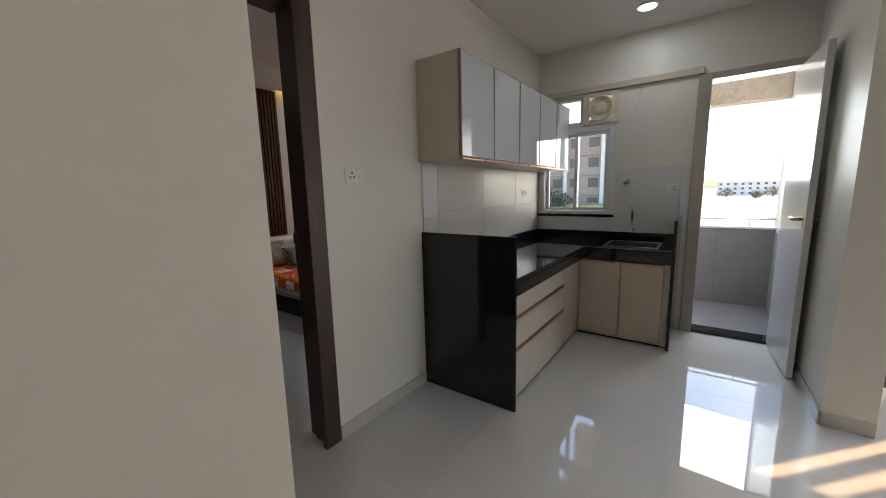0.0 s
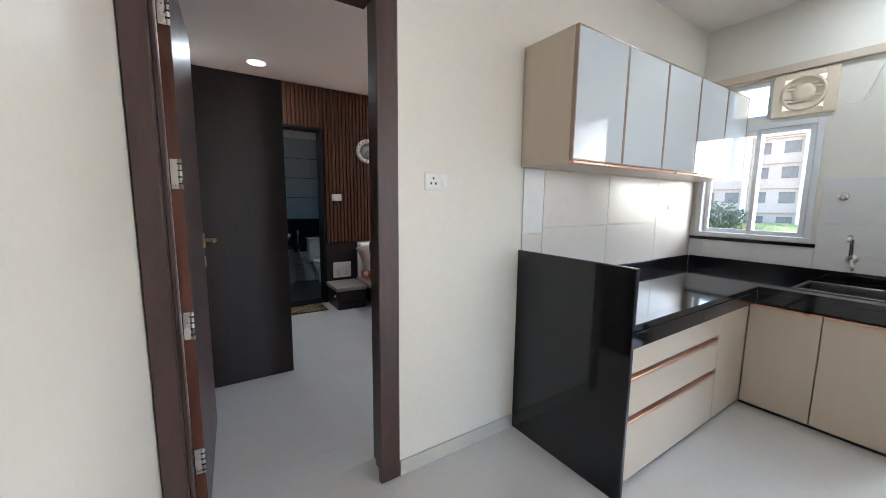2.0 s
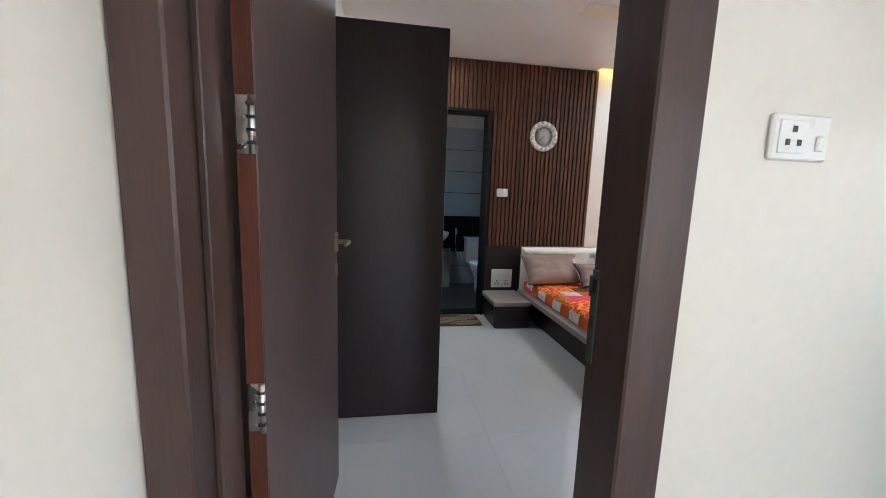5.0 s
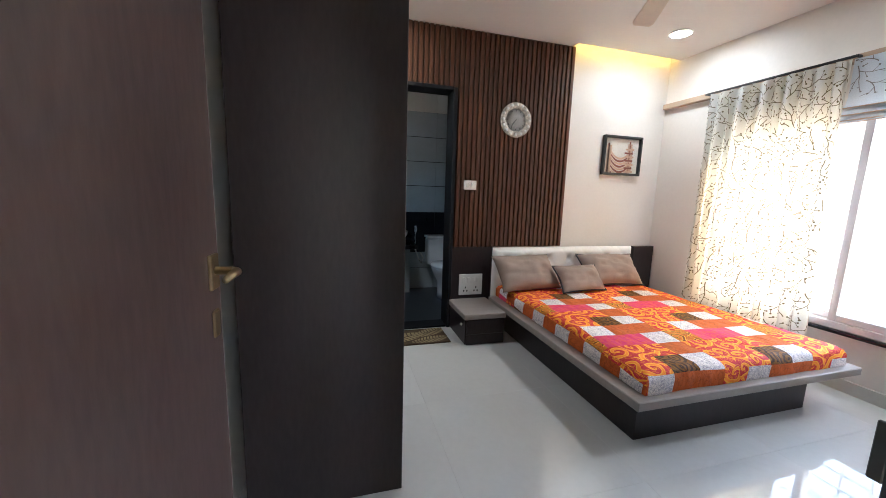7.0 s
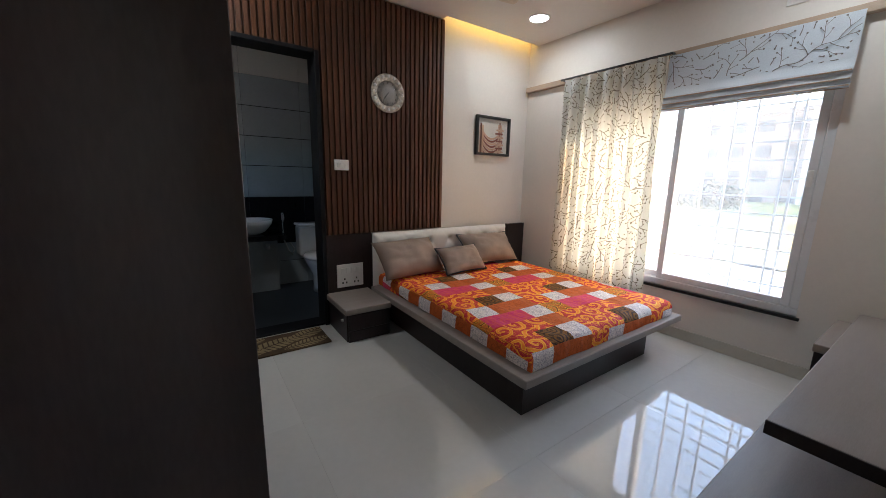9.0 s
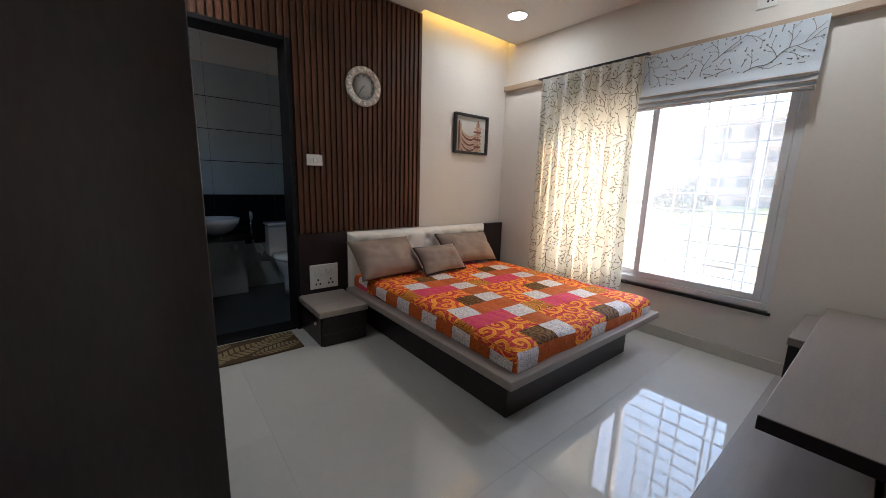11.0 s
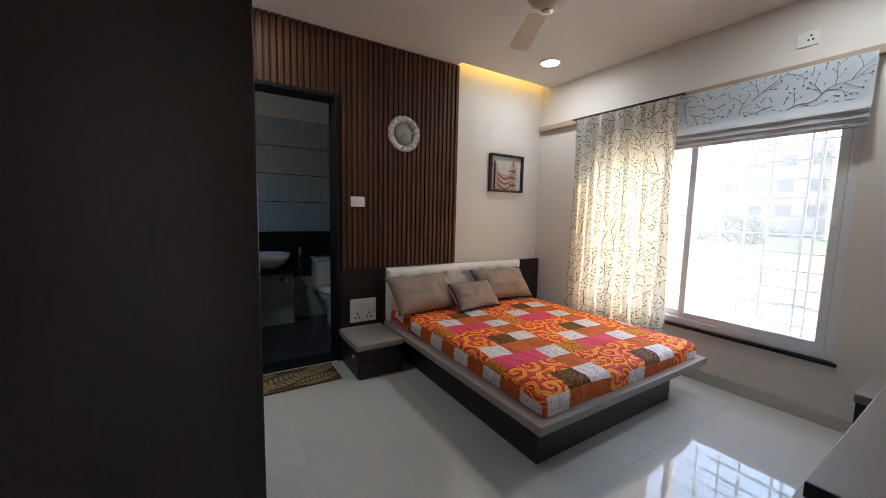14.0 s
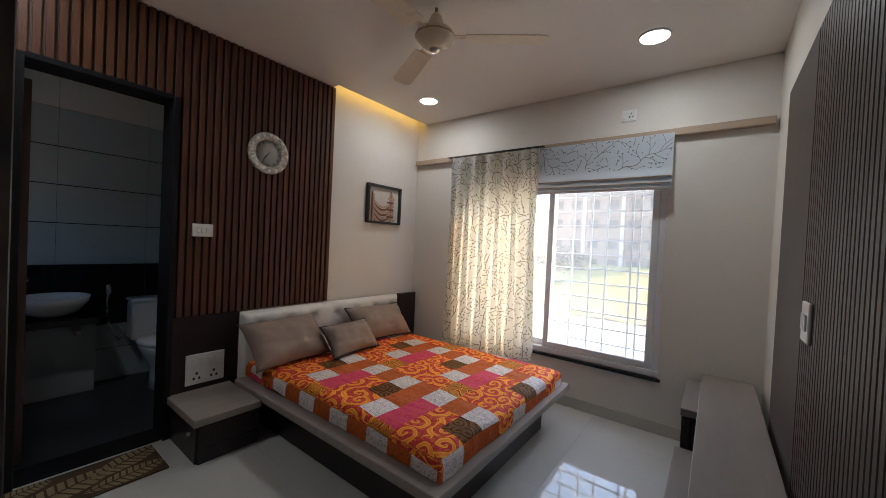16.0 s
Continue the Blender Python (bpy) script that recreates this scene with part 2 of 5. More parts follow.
def bedsheet():
    """Printed patchwork: a block of 4 by 4 patches repeats, with scribbled white, magenta, rust, brown and orange paisley patches."""
    m, n, l, p = mat_base("patchwork_bedsheet", (0.8, 0.3, 0.1), 0.7, 0.0, 0.25)

    def math_node(op, *args):
        k = n.new("ShaderNodeMath")
        k.operation = op
        for i, v in enumerate(args):
            if isinstance(v, (int, float)):
                k.inputs[i].default_value = v
            else:
                l.new(v, k.inputs[i])
        return k.outputs[0]

    def blend(fac, a, b):
        k = n.new("ShaderNodeMix")
        k.data_type = "RGBA"
        for i, v in ((0, fac), (6, a), (7, b)):
            if isinstance(v, tuple):
                k.inputs[i].default_value = (*v, 1)
            else:
                l.new(v, k.inputs[i])
        return k.outputs[2]

    def noise_node(scale, detail=2.0, vector=None):
        k = n.new("ShaderNodeTexNoise")
        k.inputs["Scale"].default_value, k.inputs["Detail"].default_value = scale, detail
        l.new(vector or uv.outputs["UV"], k.inputs["Vector"])
        return k

    uv = n.new("ShaderNodeTexCoord")
    sep = n.new("ShaderNodeSeparateXYZ")
    l.new(uv.outputs["UV"], sep.inputs[0])
    u, v = sep.outputs[0], sep.outputs[1]
    # the cloth lies a little askew on the mattress
    cu = math_node("MULTIPLY_ADD", math_node("MULTIPLY_ADD", v, -0.10, u), 1 / 0.165, 0.5 - 0.407 / 0.165)
    cv = math_node("MULTIPLY_ADD", math_node("MULTIPLY_ADD", u, 0.045, v), 1 / 0.148, 0.5 - 0.077 / 0.148)
    col = math_node("FLOORED_MODULO", math_node("FLOOR", cu), 4.0)
    row = math_node("FLOORED_MODULO", math_node("FLOOR", cv), 4.0)
    index = math_node("MULTIPLY_ADD", math_node("MULTIPLY_ADD", row, 4.0, col), 1 / 16, 1 / 64)
    W, P, B, R, G, O = range(6)   # white, paisley, brown, rust, magenta, ochre
    block = [W, P, P, B, R, P, P, P, W, O, G, G, R, P, W, R]
    grounds = [(0.88, 0.80, 0.78), (0.62, 0.035, 0.040), (0.22, 0.090, 0.010), (0.60, 0.125, 0.018), (0.68, 0.040, 0.16), (0.66, 0.19, 0.015)]
    inks = [(0.40, 0.35, 0.42), (0.95, 0.29, 0.018), (0.06, 0.025, 0.008), (0.30, 0.06, 0.012), (0.80, 0.13, 0.05), (0.20, 0.06, 0.012)]
    base = ramp_node(n, [(i / 16, grounds[k]) for i, k in enumerate(block)], "CONSTANT")
    ink = ramp_node(n, [(i / 16, inks[k]) for i, k in enumerate(block)], "CONSTANT")
    kind = ramp_node(n, [(i / 16, (float(k == W), {P: 1.0, O: 1.0, G: 0.35, R: 0.18}.get(k, 0.0), float(k == B))) for i, k in enumerate(block)], "CONSTANT")
    for k in (base, ink, kind):
        l.new(index, k.inputs[0])
    which = n.new("ShaderNodeSeparateColor")
    l.new(kind.outputs[0], which.inputs[0])

    # curls: spirals round scattered centres
    warp = noise_node(11.0, 1.0)
    bent = n.new("ShaderNodeVectorMath")
    bent.operation = "MULTIPLY_ADD"
    bent.inputs[1].default_value = (0.05, 0.05, 0)
    l.new(warp.outputs["Color"], bent.inputs[0])
    l.new(uv.outputs["UV"], bent.inputs[2])
    vo = n.new("ShaderNodeTexVoronoi")
    vo.voronoi_dimensions = "2D"
    vo.inputs["Scale"].default_value = 8.5
    l.new(bent.outputs[0], vo.inputs["Vector"])
    away = n.new("ShaderNodeVectorMath")
    away.operation = "SUBTRACT"
    l.new(bent.outputs[0], away.inputs[0])
    l.new(vo.outputs["Position"], away.inputs[1])
    ax = n.new("ShaderNodeSeparateXYZ")
    l.new(away.outputs[0], ax.inputs[0])
    turn = math_node("ARCTAN2", ax.outputs[1], ax.outputs[0])
    rad = vo.outputs["Distance"]
    swirl = math_node("SINE", math_node("ADD", turn, math_node("MULTIPLY", math_node("POWER", rad, 0.6), 15.0)))
    curl = math_node("GREATER_THAN", swirl, 0.2)
    thin = math_node("LESS_THAN", math_node("ABSOLUTE", math_node("SUBTRACT", swirl, 0.55)), 0.22)
    rings = math_node("GREATER_THAN", math_node("SINE", math_node("MULTIPLY", rad, 30.0)), 0.25)
    # scribble on the white patches
    sc = n.new("ShaderNodeTexVoronoi")
    sc.feature = "DISTANCE_TO_EDGE"
    sc.inputs["Scale"].default_value = 85.0
    l.new(bent.outputs[0], sc.inputs["Vector"])
    scribble = math_node("LESS_THAN", sc.outputs["Distance"], 0.035)
    sketch = math_node("LESS_THAN", math_node("ABSOLUTE", math_node("SUBTRACT", noise_node(26.0, 3.0).outputs[0], 0.5)), 0.018)
    mark = math_node("ADD", math_node("ADD", math_node("MULTIPLY", scribble, which.outputs[0]), math_node("MULTIPLY", curl, which.outputs[1])), math_node("MULTIPLY", rings, which.outputs[2]))
    mark = math_node("MAXIMUM", mark, math_node("MULTIPLY", sketch, 0.6))
    tint = blend(mark, base.outputs[0], ink.outputs[0])
    tint = blend(math_node("MULTIPLY", thin, math_node("GREATER_THAN", which.outputs[1], 0.5)), tint, (0.98, 0.50, 0.035))
    l.new(tint, p.inputs["Base Color"])
    # creases and weave
    stretch = n.new("ShaderNodeMapping")
    stretch.inputs["Scale"].default_value = (2.2, 0.8, 1)
    stretch.inputs["Rotation"].default_value = (0, 0, 0.6)
    l.new(uv.outputs["UV"], stretch.inputs[0])
    crease = noise_node(5.0, 4.0, stretch.outputs[0])
    b1, b2 = n.new("ShaderNodeBump"), n.new("ShaderNodeBump")
    b1.inputs["Strength"].default_value, b1.inputs["Distance"].default_value = 0.7, 0.03
    l.new(crease.outputs[0], b1.inputs["Height"])
    b2.inputs["Strength"].default_value, b2.inputs["Distance"].default_value = 0.15, 0.002
    l.new(noise_node(500.0).outputs[0], b2.inputs["Height"])
    l.new(b1.outputs[0], b2.inputs["Normal"])
    l.new(b2.outputs[0], p.inputs["Normal"])
    return m


def window_cloth(name, color, glow, through_light):
    """Woven cloth that lets some light through."""
    m, n, l, p = mat_base(name, color, 0.8)
    n.remove(p)
    tc, no = n.new("ShaderNodeTexCoord"), n.new("ShaderNodeTexNoise")
    no.inputs["Scale"].default_value, no.inputs["Detail"].default_value = 140.0, 3.0
    l.new(tc.outputs["UV"], no.inputs["Vector"])
    df, tl, sh = n.new("ShaderNodeBsdfDiffuse"), n.new("ShaderNodeBsdfTranslucent"), n.new("ShaderNodeMixShader")
    for tone, node in ((color, df), (glow, tl)):
        r = ramp_node(n, [(0.3, tuple(c * 0.94 for c in tone)), (0.7, tuple(min(1, c * 1.05) for c in tone))])
        l.new(no.outputs[0], r.inputs[0])
        l.new(r.outputs[0], node.inputs[0])
    sh.inputs[0].default_value = through_light
    l.new(df.outputs[0], sh.inputs[1])
    l.new(tl.outputs[0], sh.inputs[2])
    l.new(sh.outputs[0], n["Material Output"].inputs[0])
    return m


M_SHEET = bedsheet()
# unlit coolness and warm sun glow are put into the cloth's two colours
M_CURTAIN = window_cloth("curtain_cloth", (0.60, 0.66, 0.74), (0.80, 0.72, 0.52), 0.5)
M_BLIND = window_cloth("blind_cloth", (0.62, 0.68, 0.75), (0.70, 0.70, 0.68), 0.15)
M_TWIG = window_cloth("olive_brown_twig_print", (0.16, 0.135, 0.085), (0.13, 0.10, 0.045), 0.35)
M_TWIGGREY = window_cloth("grey_brown_twig_print", (0.22, 0.205, 0.20), (0.18, 0.16, 0.14), 0.2)
M_BCURTAIN = varied("brown_bark_curtain", (0.27, 0.21, 0.155), 0.8, 0.45, 10, 60, 0.2, stretch=(4, 4, 0.4))


def sheer():
    m, n, l, p = mat_base("white_sheer", (0.85, 0.84, 0.80), 0.9)
    n.remove(p)
    d, t, tr = n.new("ShaderNodeBsdfDiffuse"), n.new("ShaderNodeBsdfTranslucent"), n.new("ShaderNodeMixShader")
    d.inputs[0].default_value = (0.85, 0.84, 0.80, 1)
    t.inputs[0].default_value = (0.85, 0.83, 0.78, 1)
    tr.inputs[0].default_value = 0.7
    l.new(d.outputs[0], tr.inputs[1])
    l.new(t.outputs[0], tr.inputs[2])
    l.new(tr.outputs[0], n["Material Output"].inputs[0])
    return m


M_SHEER = sheer()


M_RUG = varied("dark_brown_mat", (0.075, 0.045, 0.022), 0.95, 0.35, 9, 160, 0.5)
M_OCHRE = varied("ochre_mat_leaf", (0.29, 0.225, 0.12), 0.95, 0.2, 14, 200, 0.5)


# ---- building helpers ----
def part(name, bm, material, parent=None, label="", smooth=False):
    me = bpy.data.meshes.new(name)
    bmesh.ops.recalc_face_normals(bm, faces=bm.faces)
    if smooth:
        for f in bm.faces:
            f.smooth = True
    bm.to_mesh(me)
    bm.free()
    me.materials.append(material)
    ob = new(name, me)
    if parent is not None:
        ob.parent = parent
        if parent.type == "EMPTY":
            ob.matrix_parent_inverse = parent.matrix_basis.inverted()
    if label:
        ob["label"] = label
    return ob


def add_box(bm, x0, x1, y0, y1, z0, z1, bevel=0.0, seg=1):
    made = bmesh.ops.create_cube(bm, size=1)["verts"]
    for v in made:
        v.co = Vector((x0 + (v.co.x + 0.5) * (x1 - x0), y0 + (v.co.y + 0.5) * (y1 - y0), z0 + (v.co.z + 0.5) * (z1 - z0)))
    if bevel:
        edges = list({e for v in made for e in v.link_edges})
        bmesh.ops.bevel(bm, geom=edges, offset=bevel, segments=seg, affect="EDGES", profile=0.5)
    return bm


def box(name, x0, x1, y0, y1, z0, z1, material, parent=None, bevel=0.003, label="", seg=1):
    return part(name, add_box(bmesh.new(), x0, x1, y0, y1, z0, z1, bevel, seg), material, parent, label)


def add_lathe(bm, profile, center, axis="z", seg=24):
    """Turn a profile of (radius, height) round an axis through center."""
    rings = []
    for r, h in profile:
        ring = []
        for i in range(seg):
            a = 2 * math.pi * i / seg
            c, s = r * math.cos(a), r * math.sin(a)
            p = {"z": (c, s, h), "y": (c, h, s), "x": (h, c, s)}[axis]
            ring.append(bm.verts.new(Vector(center) + Vector(p)))
        rings.append(ring)
    for a, b in zip(rings, rings[1:]):
        for i in range(seg):
            bm.faces.new((a[i], a[(i + 1) % seg], b[(i + 1) % seg], b[i]))
    bm.faces.new(rings[0])
    bm.faces.new(rings[-1])
    return bm


def lathe(name, profile, center, material, parent=None, axis="z", seg=24, label="", smooth=True):
    return part(name, add_lathe(bmesh.new(), profile, center, axis, seg), material, parent, label, smooth)


def add_tube(bm, points, radius, seg=10):
    pts = [Vector(p) for p in points]
    rings = []
    for i, p in enumerate(pts):
        d = (pts[min(i + 1, len(pts) - 1)] - pts[max(i - 1, 0)]).normalized()
        u = d.orthogonal().normalized() if i == 0 else (u - d * u.dot(d)).normalized()
        w = d.cross(u)
        r = radius[i] if isinstance(radius, (list, tuple)) else radius
        rings.append([bm.verts.new(p + (u * math.cos(2 * math.pi * k / seg) + w * math.sin(2 * math.pi * k / seg)) * r) for k in range(seg)])
    for a, b in zip(rings, rings[1:]):
        for k in range(seg):
            bm.faces.new((a[k], a[(k + 1) % seg], b[(k + 1) % seg], b[k]))
    bm.faces.new(rings[0])
    bm.faces.new(rings[-1])
    return bm


def tube(name, points, radius, material, parent=None, label="", seg=10):
    return part(name, add_tube(bmesh.new(), points, radius, seg), material, parent, label, True)


def thing(name, x, y, z, label, category, group="", kind="", rz=0):
    ob = new(name)
    ob.empty_display_size = 0.1
    ob.matrix_basis = pose(x, y, z, 0, 0, rz)
    return tagged(ob, label, category, group, kind)


def structure(ob, label, category):
    return tagged(ob, label, category, kind="structure")


def wall(name, pieces, material, label):
    """A wall of several upright blocks that leave its openings free."""
    bm = bmesh.new()
    for p in pieces:
        add_box(bm, *p)
    return structure(part(name, bm, material), label, "wall")


# ---- plan ----
H = 2.56          # ceilings
YK = 1.323        # kitchen side of the wall between kitchen and bedroom
YB = 1.490        # bedroom side of it
YS = 4.440        # wall behind the bed
XW = 3.836        # window wall, bedroom
XK = 3.720        # window wall, kitchen
XL = 0.232        # short wall beside the bedroom door
DX0, DX1, DZ = 0.300, 1.014, 2.045   # clear opening of the bedroom door
BX0, BX1, BZ = 0.990, 1.548, 2.040   # clear opening of the bathroom door

# ---- structure ----
wall("wall_kitchen_bedroom", [(-1.6, DX0 - 0.065, YK + 0.03, YB - 0.002, 0, H), (DX1 + 0.065, XK + 0.116, YK, YB, 0, H), (DX0 - 0.065, DX1 + 0.065, YK, YB, DZ + 0.065, H)], M_WALL, "cream painted wall between kitchen and bedroom")
wp = bmesh.new()
low = [wp.verts.new((px, py, 0)) for px, py in ((-1.6, 0.165), (0.186, 0.165), (XL, YK + 0.029), (-1.6, YK + 0.029))]
up = [wp.verts.new((v.co.x, v.co.y, H)) for v in low]
wp.faces.new(low)
wp.faces.new(up)
for k in range(4):
    wp.faces.new((low[k], low[(k + 1) % 4], up[(k + 1) % 4], up[k]))
bmesh.ops.bevel(wp, geom=[e for e in wp.edges if abs(e.verts[0].co.z - e.verts[1].co.z) > 1], offset=0.004, segments=2, affect="EDGES")
structure(part("wall_passage", wp, M_WALL), "cream painted wall beside the bedroom door", "wall")
wall("wall_behind_bed", [(0.05, BX0 - 0.055, YS, YS + 0.13, 0, H + 0.02), (BX1 + 0.055, 2.69, YS, YS + 0.13, 0, H + 0.02), (2.69, XW + 0.2, YS, YS + 0.13, 0, H + 0.12), (BX0 - 0.055, BX1 + 0.055, YS, YS + 0.13, BZ + 0.05, H + 0.02)], M_BWALL, "off-white bedroom wall behind the bed")
wall("wall_bedroom_west", [(0.09, 0.252, YB, YS, 0, H)], M_BWALL, "off-white bedroom wall behind the wardrobe")
WY0, WY1, WZ0, WZ1 = 2.055, 3.80, 0.39, 1.86
wall("wall_window", [(XW, XW + 0.2, YB, WY0, 0, H), (XW, XW + 0.2, WY1, YS, 0, H), (XW, XW + 0.2, WY0, WY1, 0, WZ0), (XW, XW + 0.2, WY0, WY1, WZ1, H)], M_BWALL, "off-white bedroom wall with a wide window")
KY0, KY1, KZ0, KZ1 = 0.610, 1.285, 1.005, 1.815
VY0, VY1, VZ0, VZ1 = 0.585, 1.285, 1.850, 2.105
PY0, PY1, PZ = -0.615, -0.085, 2.075   # opening of the balcony door
wall("wall_kitchen_outer", [(XK, XK + 0.15, -0.675, PY0 - 0.0, 0, H), (XK, XK + 0.15, PY0, PY1, PZ, H), (XK, XK + 0.15, PY1, VY0, 0, H),
     (XK, XK + 0.15, VY0, YK, 0, KZ0), (XK, XK + 0.15, VY0, KY0, KZ0, VZ0), (XK, XK + 0.15, KY1, YK, KZ0, VZ1), (XK, XK + 0.15, KY0, KY1, KZ1, VZ0), (XK, XK + 0.15, VY0, YK, VZ1, H)], M_WALL, "cream painted kitchen wall with window and balcony door")
wall("wall_kitchen_end", [(2.565, XK + 0.15, -0.868, -0.675, 0, H)], M_WALL, "cream painted wall stub at the end of the kitchen")
wall("wall_living_outer", [(XK, XK + 0.15, -1.25, -0.868, 0, H), (XK, XK + 0.15, -3.6, -3.45, 0, H), (XK, XK + 0.15, -3.45, -1.25, 2.15, H)], M_WALL, "cream living room wall with a wide balcony opening")
# unseen wall; its opening is added to let sky light into the kitchen
wall("wall_living_south", [(-1.6, 1.7, -3.75, -3.6, 0, H), (3.45, XK + 0.15, -3.75, -3.6, 0, H), (1.7, 3.45, -3.75, -3.6, 2.4, H), (1.7, 3.45, -3.75, -3.6, 0, 0.15)], M_WALL, "cream living room wall, unseen, with an opening added for fill light")
wall("wall_living_west", [(-1.75, -1.6, -3.75, 1.49, 0, H)], M_WALL, "cream living room wall")
# unseen blocker added outside; keeps direct sun out of the south opening
structure(box("sun_block_wall", 4.2, 4.4, -11.0, -3.76, -5.6, 9.0, M_CONCRETE, bevel=0), "unseen plaster wall added to keep sun off the living room window", "wall")
structure(box("ceiling", -1.75, XK + 0.15, -3.75, YB - 0.01, H, H + 0.12, M_CEIL, bevel=0), "white painted living and kitchen ceiling", "ceiling")
CVY = 4.335       # edge of the bedroom ceiling; a light cove lies beyond it
cm = bmesh.new()
for b in ((0.09, XW + 0.2, YB, CVY, H, H + 0.12), (0.09, 2.69, CVY, YS, H, H + 0.12), (2.69, XW + 0.2, CVY - 0.05, YS + 0.13, H + 0.121, H + 0.16), (XW, XW + 0.2, CVY, YS, H, H + 0.12)):
    add_box(cm, *b)
structure(part("ceiling_bedroom", cm, M_CEIL), "white painted bedroom ceiling with a light cove", "ceiling")


# ---- fittings of the structure ----
def socket_plate(center, w, h, axis, label, pins="three", group="", sign=-1):
    """A white switch plate on a wall. axis: the wall's normal; sign: the way it faces."""
    cx, cy, cz = center
    ob = thing("switch_plate", cx, cy, cz, label, "switch plate", group)

    def slab(name, du, dz, wu, wz, d0, d1, mat, bev=0.002):
        if axis == "y":
            ys = sorted((cy + sign * d0, cy + sign * d1))
            return box(name, cx + du - wu / 2, cx + du + wu / 2, ys[0], ys[1], cz + dz - wz / 2, cz + dz + wz / 2, mat, ob, bev)
        xs = sorted((cx + sign * d0, cx + sign * d1))
        return box(name, xs[0], xs[1], cy + du - wu / 2, cy + du + wu / 2, cz + dz - wz / 2, cz + dz + wz / 2, mat, ob, bev)

    slab("plate", 0, 0, w, h, 0.0, 0.010, M_WHITEPL, 0.003)
    if pins == "three":
        slab("socket_face", -w * 0.16, 0, w * 0.5, h * 0.72, 0.010, 0.0125, M_WHITEPL, 0.001)
        for du, dz in ((-w * 0.16, h * 0.17), (-w * 0.26, -h * 0.12), (-w * 0.06, -h * 0.12)):
            slab("pin_hole", du, dz, h * 0.11, h * 0.13, 0.0122, 0.0135, M_BLACKPL, 0)
        slab("rocker", w * 0.3, -h * 0.12, h * 0.18, h * 0.34, 0.010, 0.015, M_WHITEPL, 0.002)
    elif pins == "rockers":
        for k in range(3):
            slab("rocker", (k - 1) * w * 0.22, 0, w * 0.17, h * 0.42, 0.010, 0.015, M_WHITEPL, 0.002)
    else:
        for k in range(4):
            slab("rocker", (k - 1.5) * w * 0.2, h * 0.22, w * 0.12, h * 0.26, 0.010, 0.015, M_WHITEPL, 0.002)
        for k in range(2):
            for du, dz in ((0, 0.1), (-0.07, -0.06), (0.07, -0.06)):
                slab("pin_hole", (k - 0.5) * w * 0.45 + du * w, -h * 0.24 + dz * h, h * 0.06, h * 0.08, 0.010, 0.0115, M_BLACKPL, 0)
    return ob


def downlight(x, y, r=0.075, power=0.6):
    ob = thing("ceiling_light", x, y, H, "round white recessed ceiling downlight, switched on", "ceiling light", "downlights")
    lathe("rim", [(r + 0.012, 0.0), (r + 0.012, -0.006), (r + 0.004, -0.009), (r, -0.004), (r, 0)], (x, y, H), M_WHITEPL, ob, "z", 32)
    lathe("diffuser", [(r - 0.001, -0.001), (r - 0.001, -0.006), (r - 0.01, -0.008)], (x, y, H), M_LAMP, ob, "z", 32)
    lamp("downlight_lamp", "AREA", look((x, y, H - 0.012), (x, y, 0)), power, (1.0, 0.93, 0.82), 2 * r)
    return ob


# bedroom door: frame, leaf
f1 = structure(thing("door_1", (DX0 + DX1) / 2, YK, 0, "", "door"), "dark brown wooden bedroom door, standing open", "door")
box("frame_post", DX0 - 0.066, DX0, YK - 0.006, YB + 0.012, 0, DZ + 0.066, M_FRAME, f1, 0.004)
box("frame_post", DX1, DX1 + 0.066, YK - 0.006, YB - 0.046, 0, DZ + 0.066, M_FRAME, f1, 0.004)
box("rebate_post", DX1 + 0.012, DX1 + 0.066, YB - 0.0455, YB + 0.012, 0, DZ + 0.066, M_FRAME, f1, 0.003)
box("architrave", DX1 - 0.028, DX1 + 0.062, YK - 0.009, YK + 0.022, 0, DZ + 0.064, M_FRAME, f1, 0.004)
strike = box("strike_plate", DX1 + 0.0095, DX1 + 0.0125, YB - 0.016, YB + 0.011, 0.87, 1.077, M_STRIKE, f1, 0.001, "dull metal strike plate")
box("strike_lip", DX1 + 0.0095, DX1 + 0.0125, YB + 0.011, YB + 0.020, 1.015, 1.062, M_STRIKE, strike, 0.001)
for za, zb in ((1.025, 1.056), (0.945, 0.975)):
    box("bolt_hole", DX1 + 0.0085, DX1 + 0.010, YB - 0.007, YB + 0.005, za, zb, M_BLACKPL, strike, 0)
box("frame_head", DX0, DX1, YK - 0.004, YB + 0.010, DZ, DZ + 0.066, M_FRAME, f1, 0.004)
box("rebate_post", DX0 + 0.0, DX0 + 0.012, YK + 0.058, YK + 0.118, 0, DZ, M_FRAME, f1, 0.002)
LX0, LX1, LY0, LY1 = 0.311, 0.346, YB + 0.006, 2.255
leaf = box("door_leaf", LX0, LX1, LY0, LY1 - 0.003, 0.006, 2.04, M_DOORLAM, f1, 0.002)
leaf.matrix_basis = Matrix.Translation((LX1, LY0, 0)) @ Matrix.Rotation(radians(-3.1), 4, "Z") @ Matrix.Translation((-LX1, -LY0, 0))
box("leaf_edge", LX0 + 0.001, LX1 - 0.001, LY1 - 0.003, LY1, 0.008, 2.038, M_EDGE, leaf, 0, "pale unfinished edge of the leaf")
box("hinge_edge", LX0 + 0.001, LX1 - 0.001, LY0 - 0.003, LY0, 0.008, 2.038, M_REDWOOD, leaf, 0, "red-brown bare wood hinge edge")
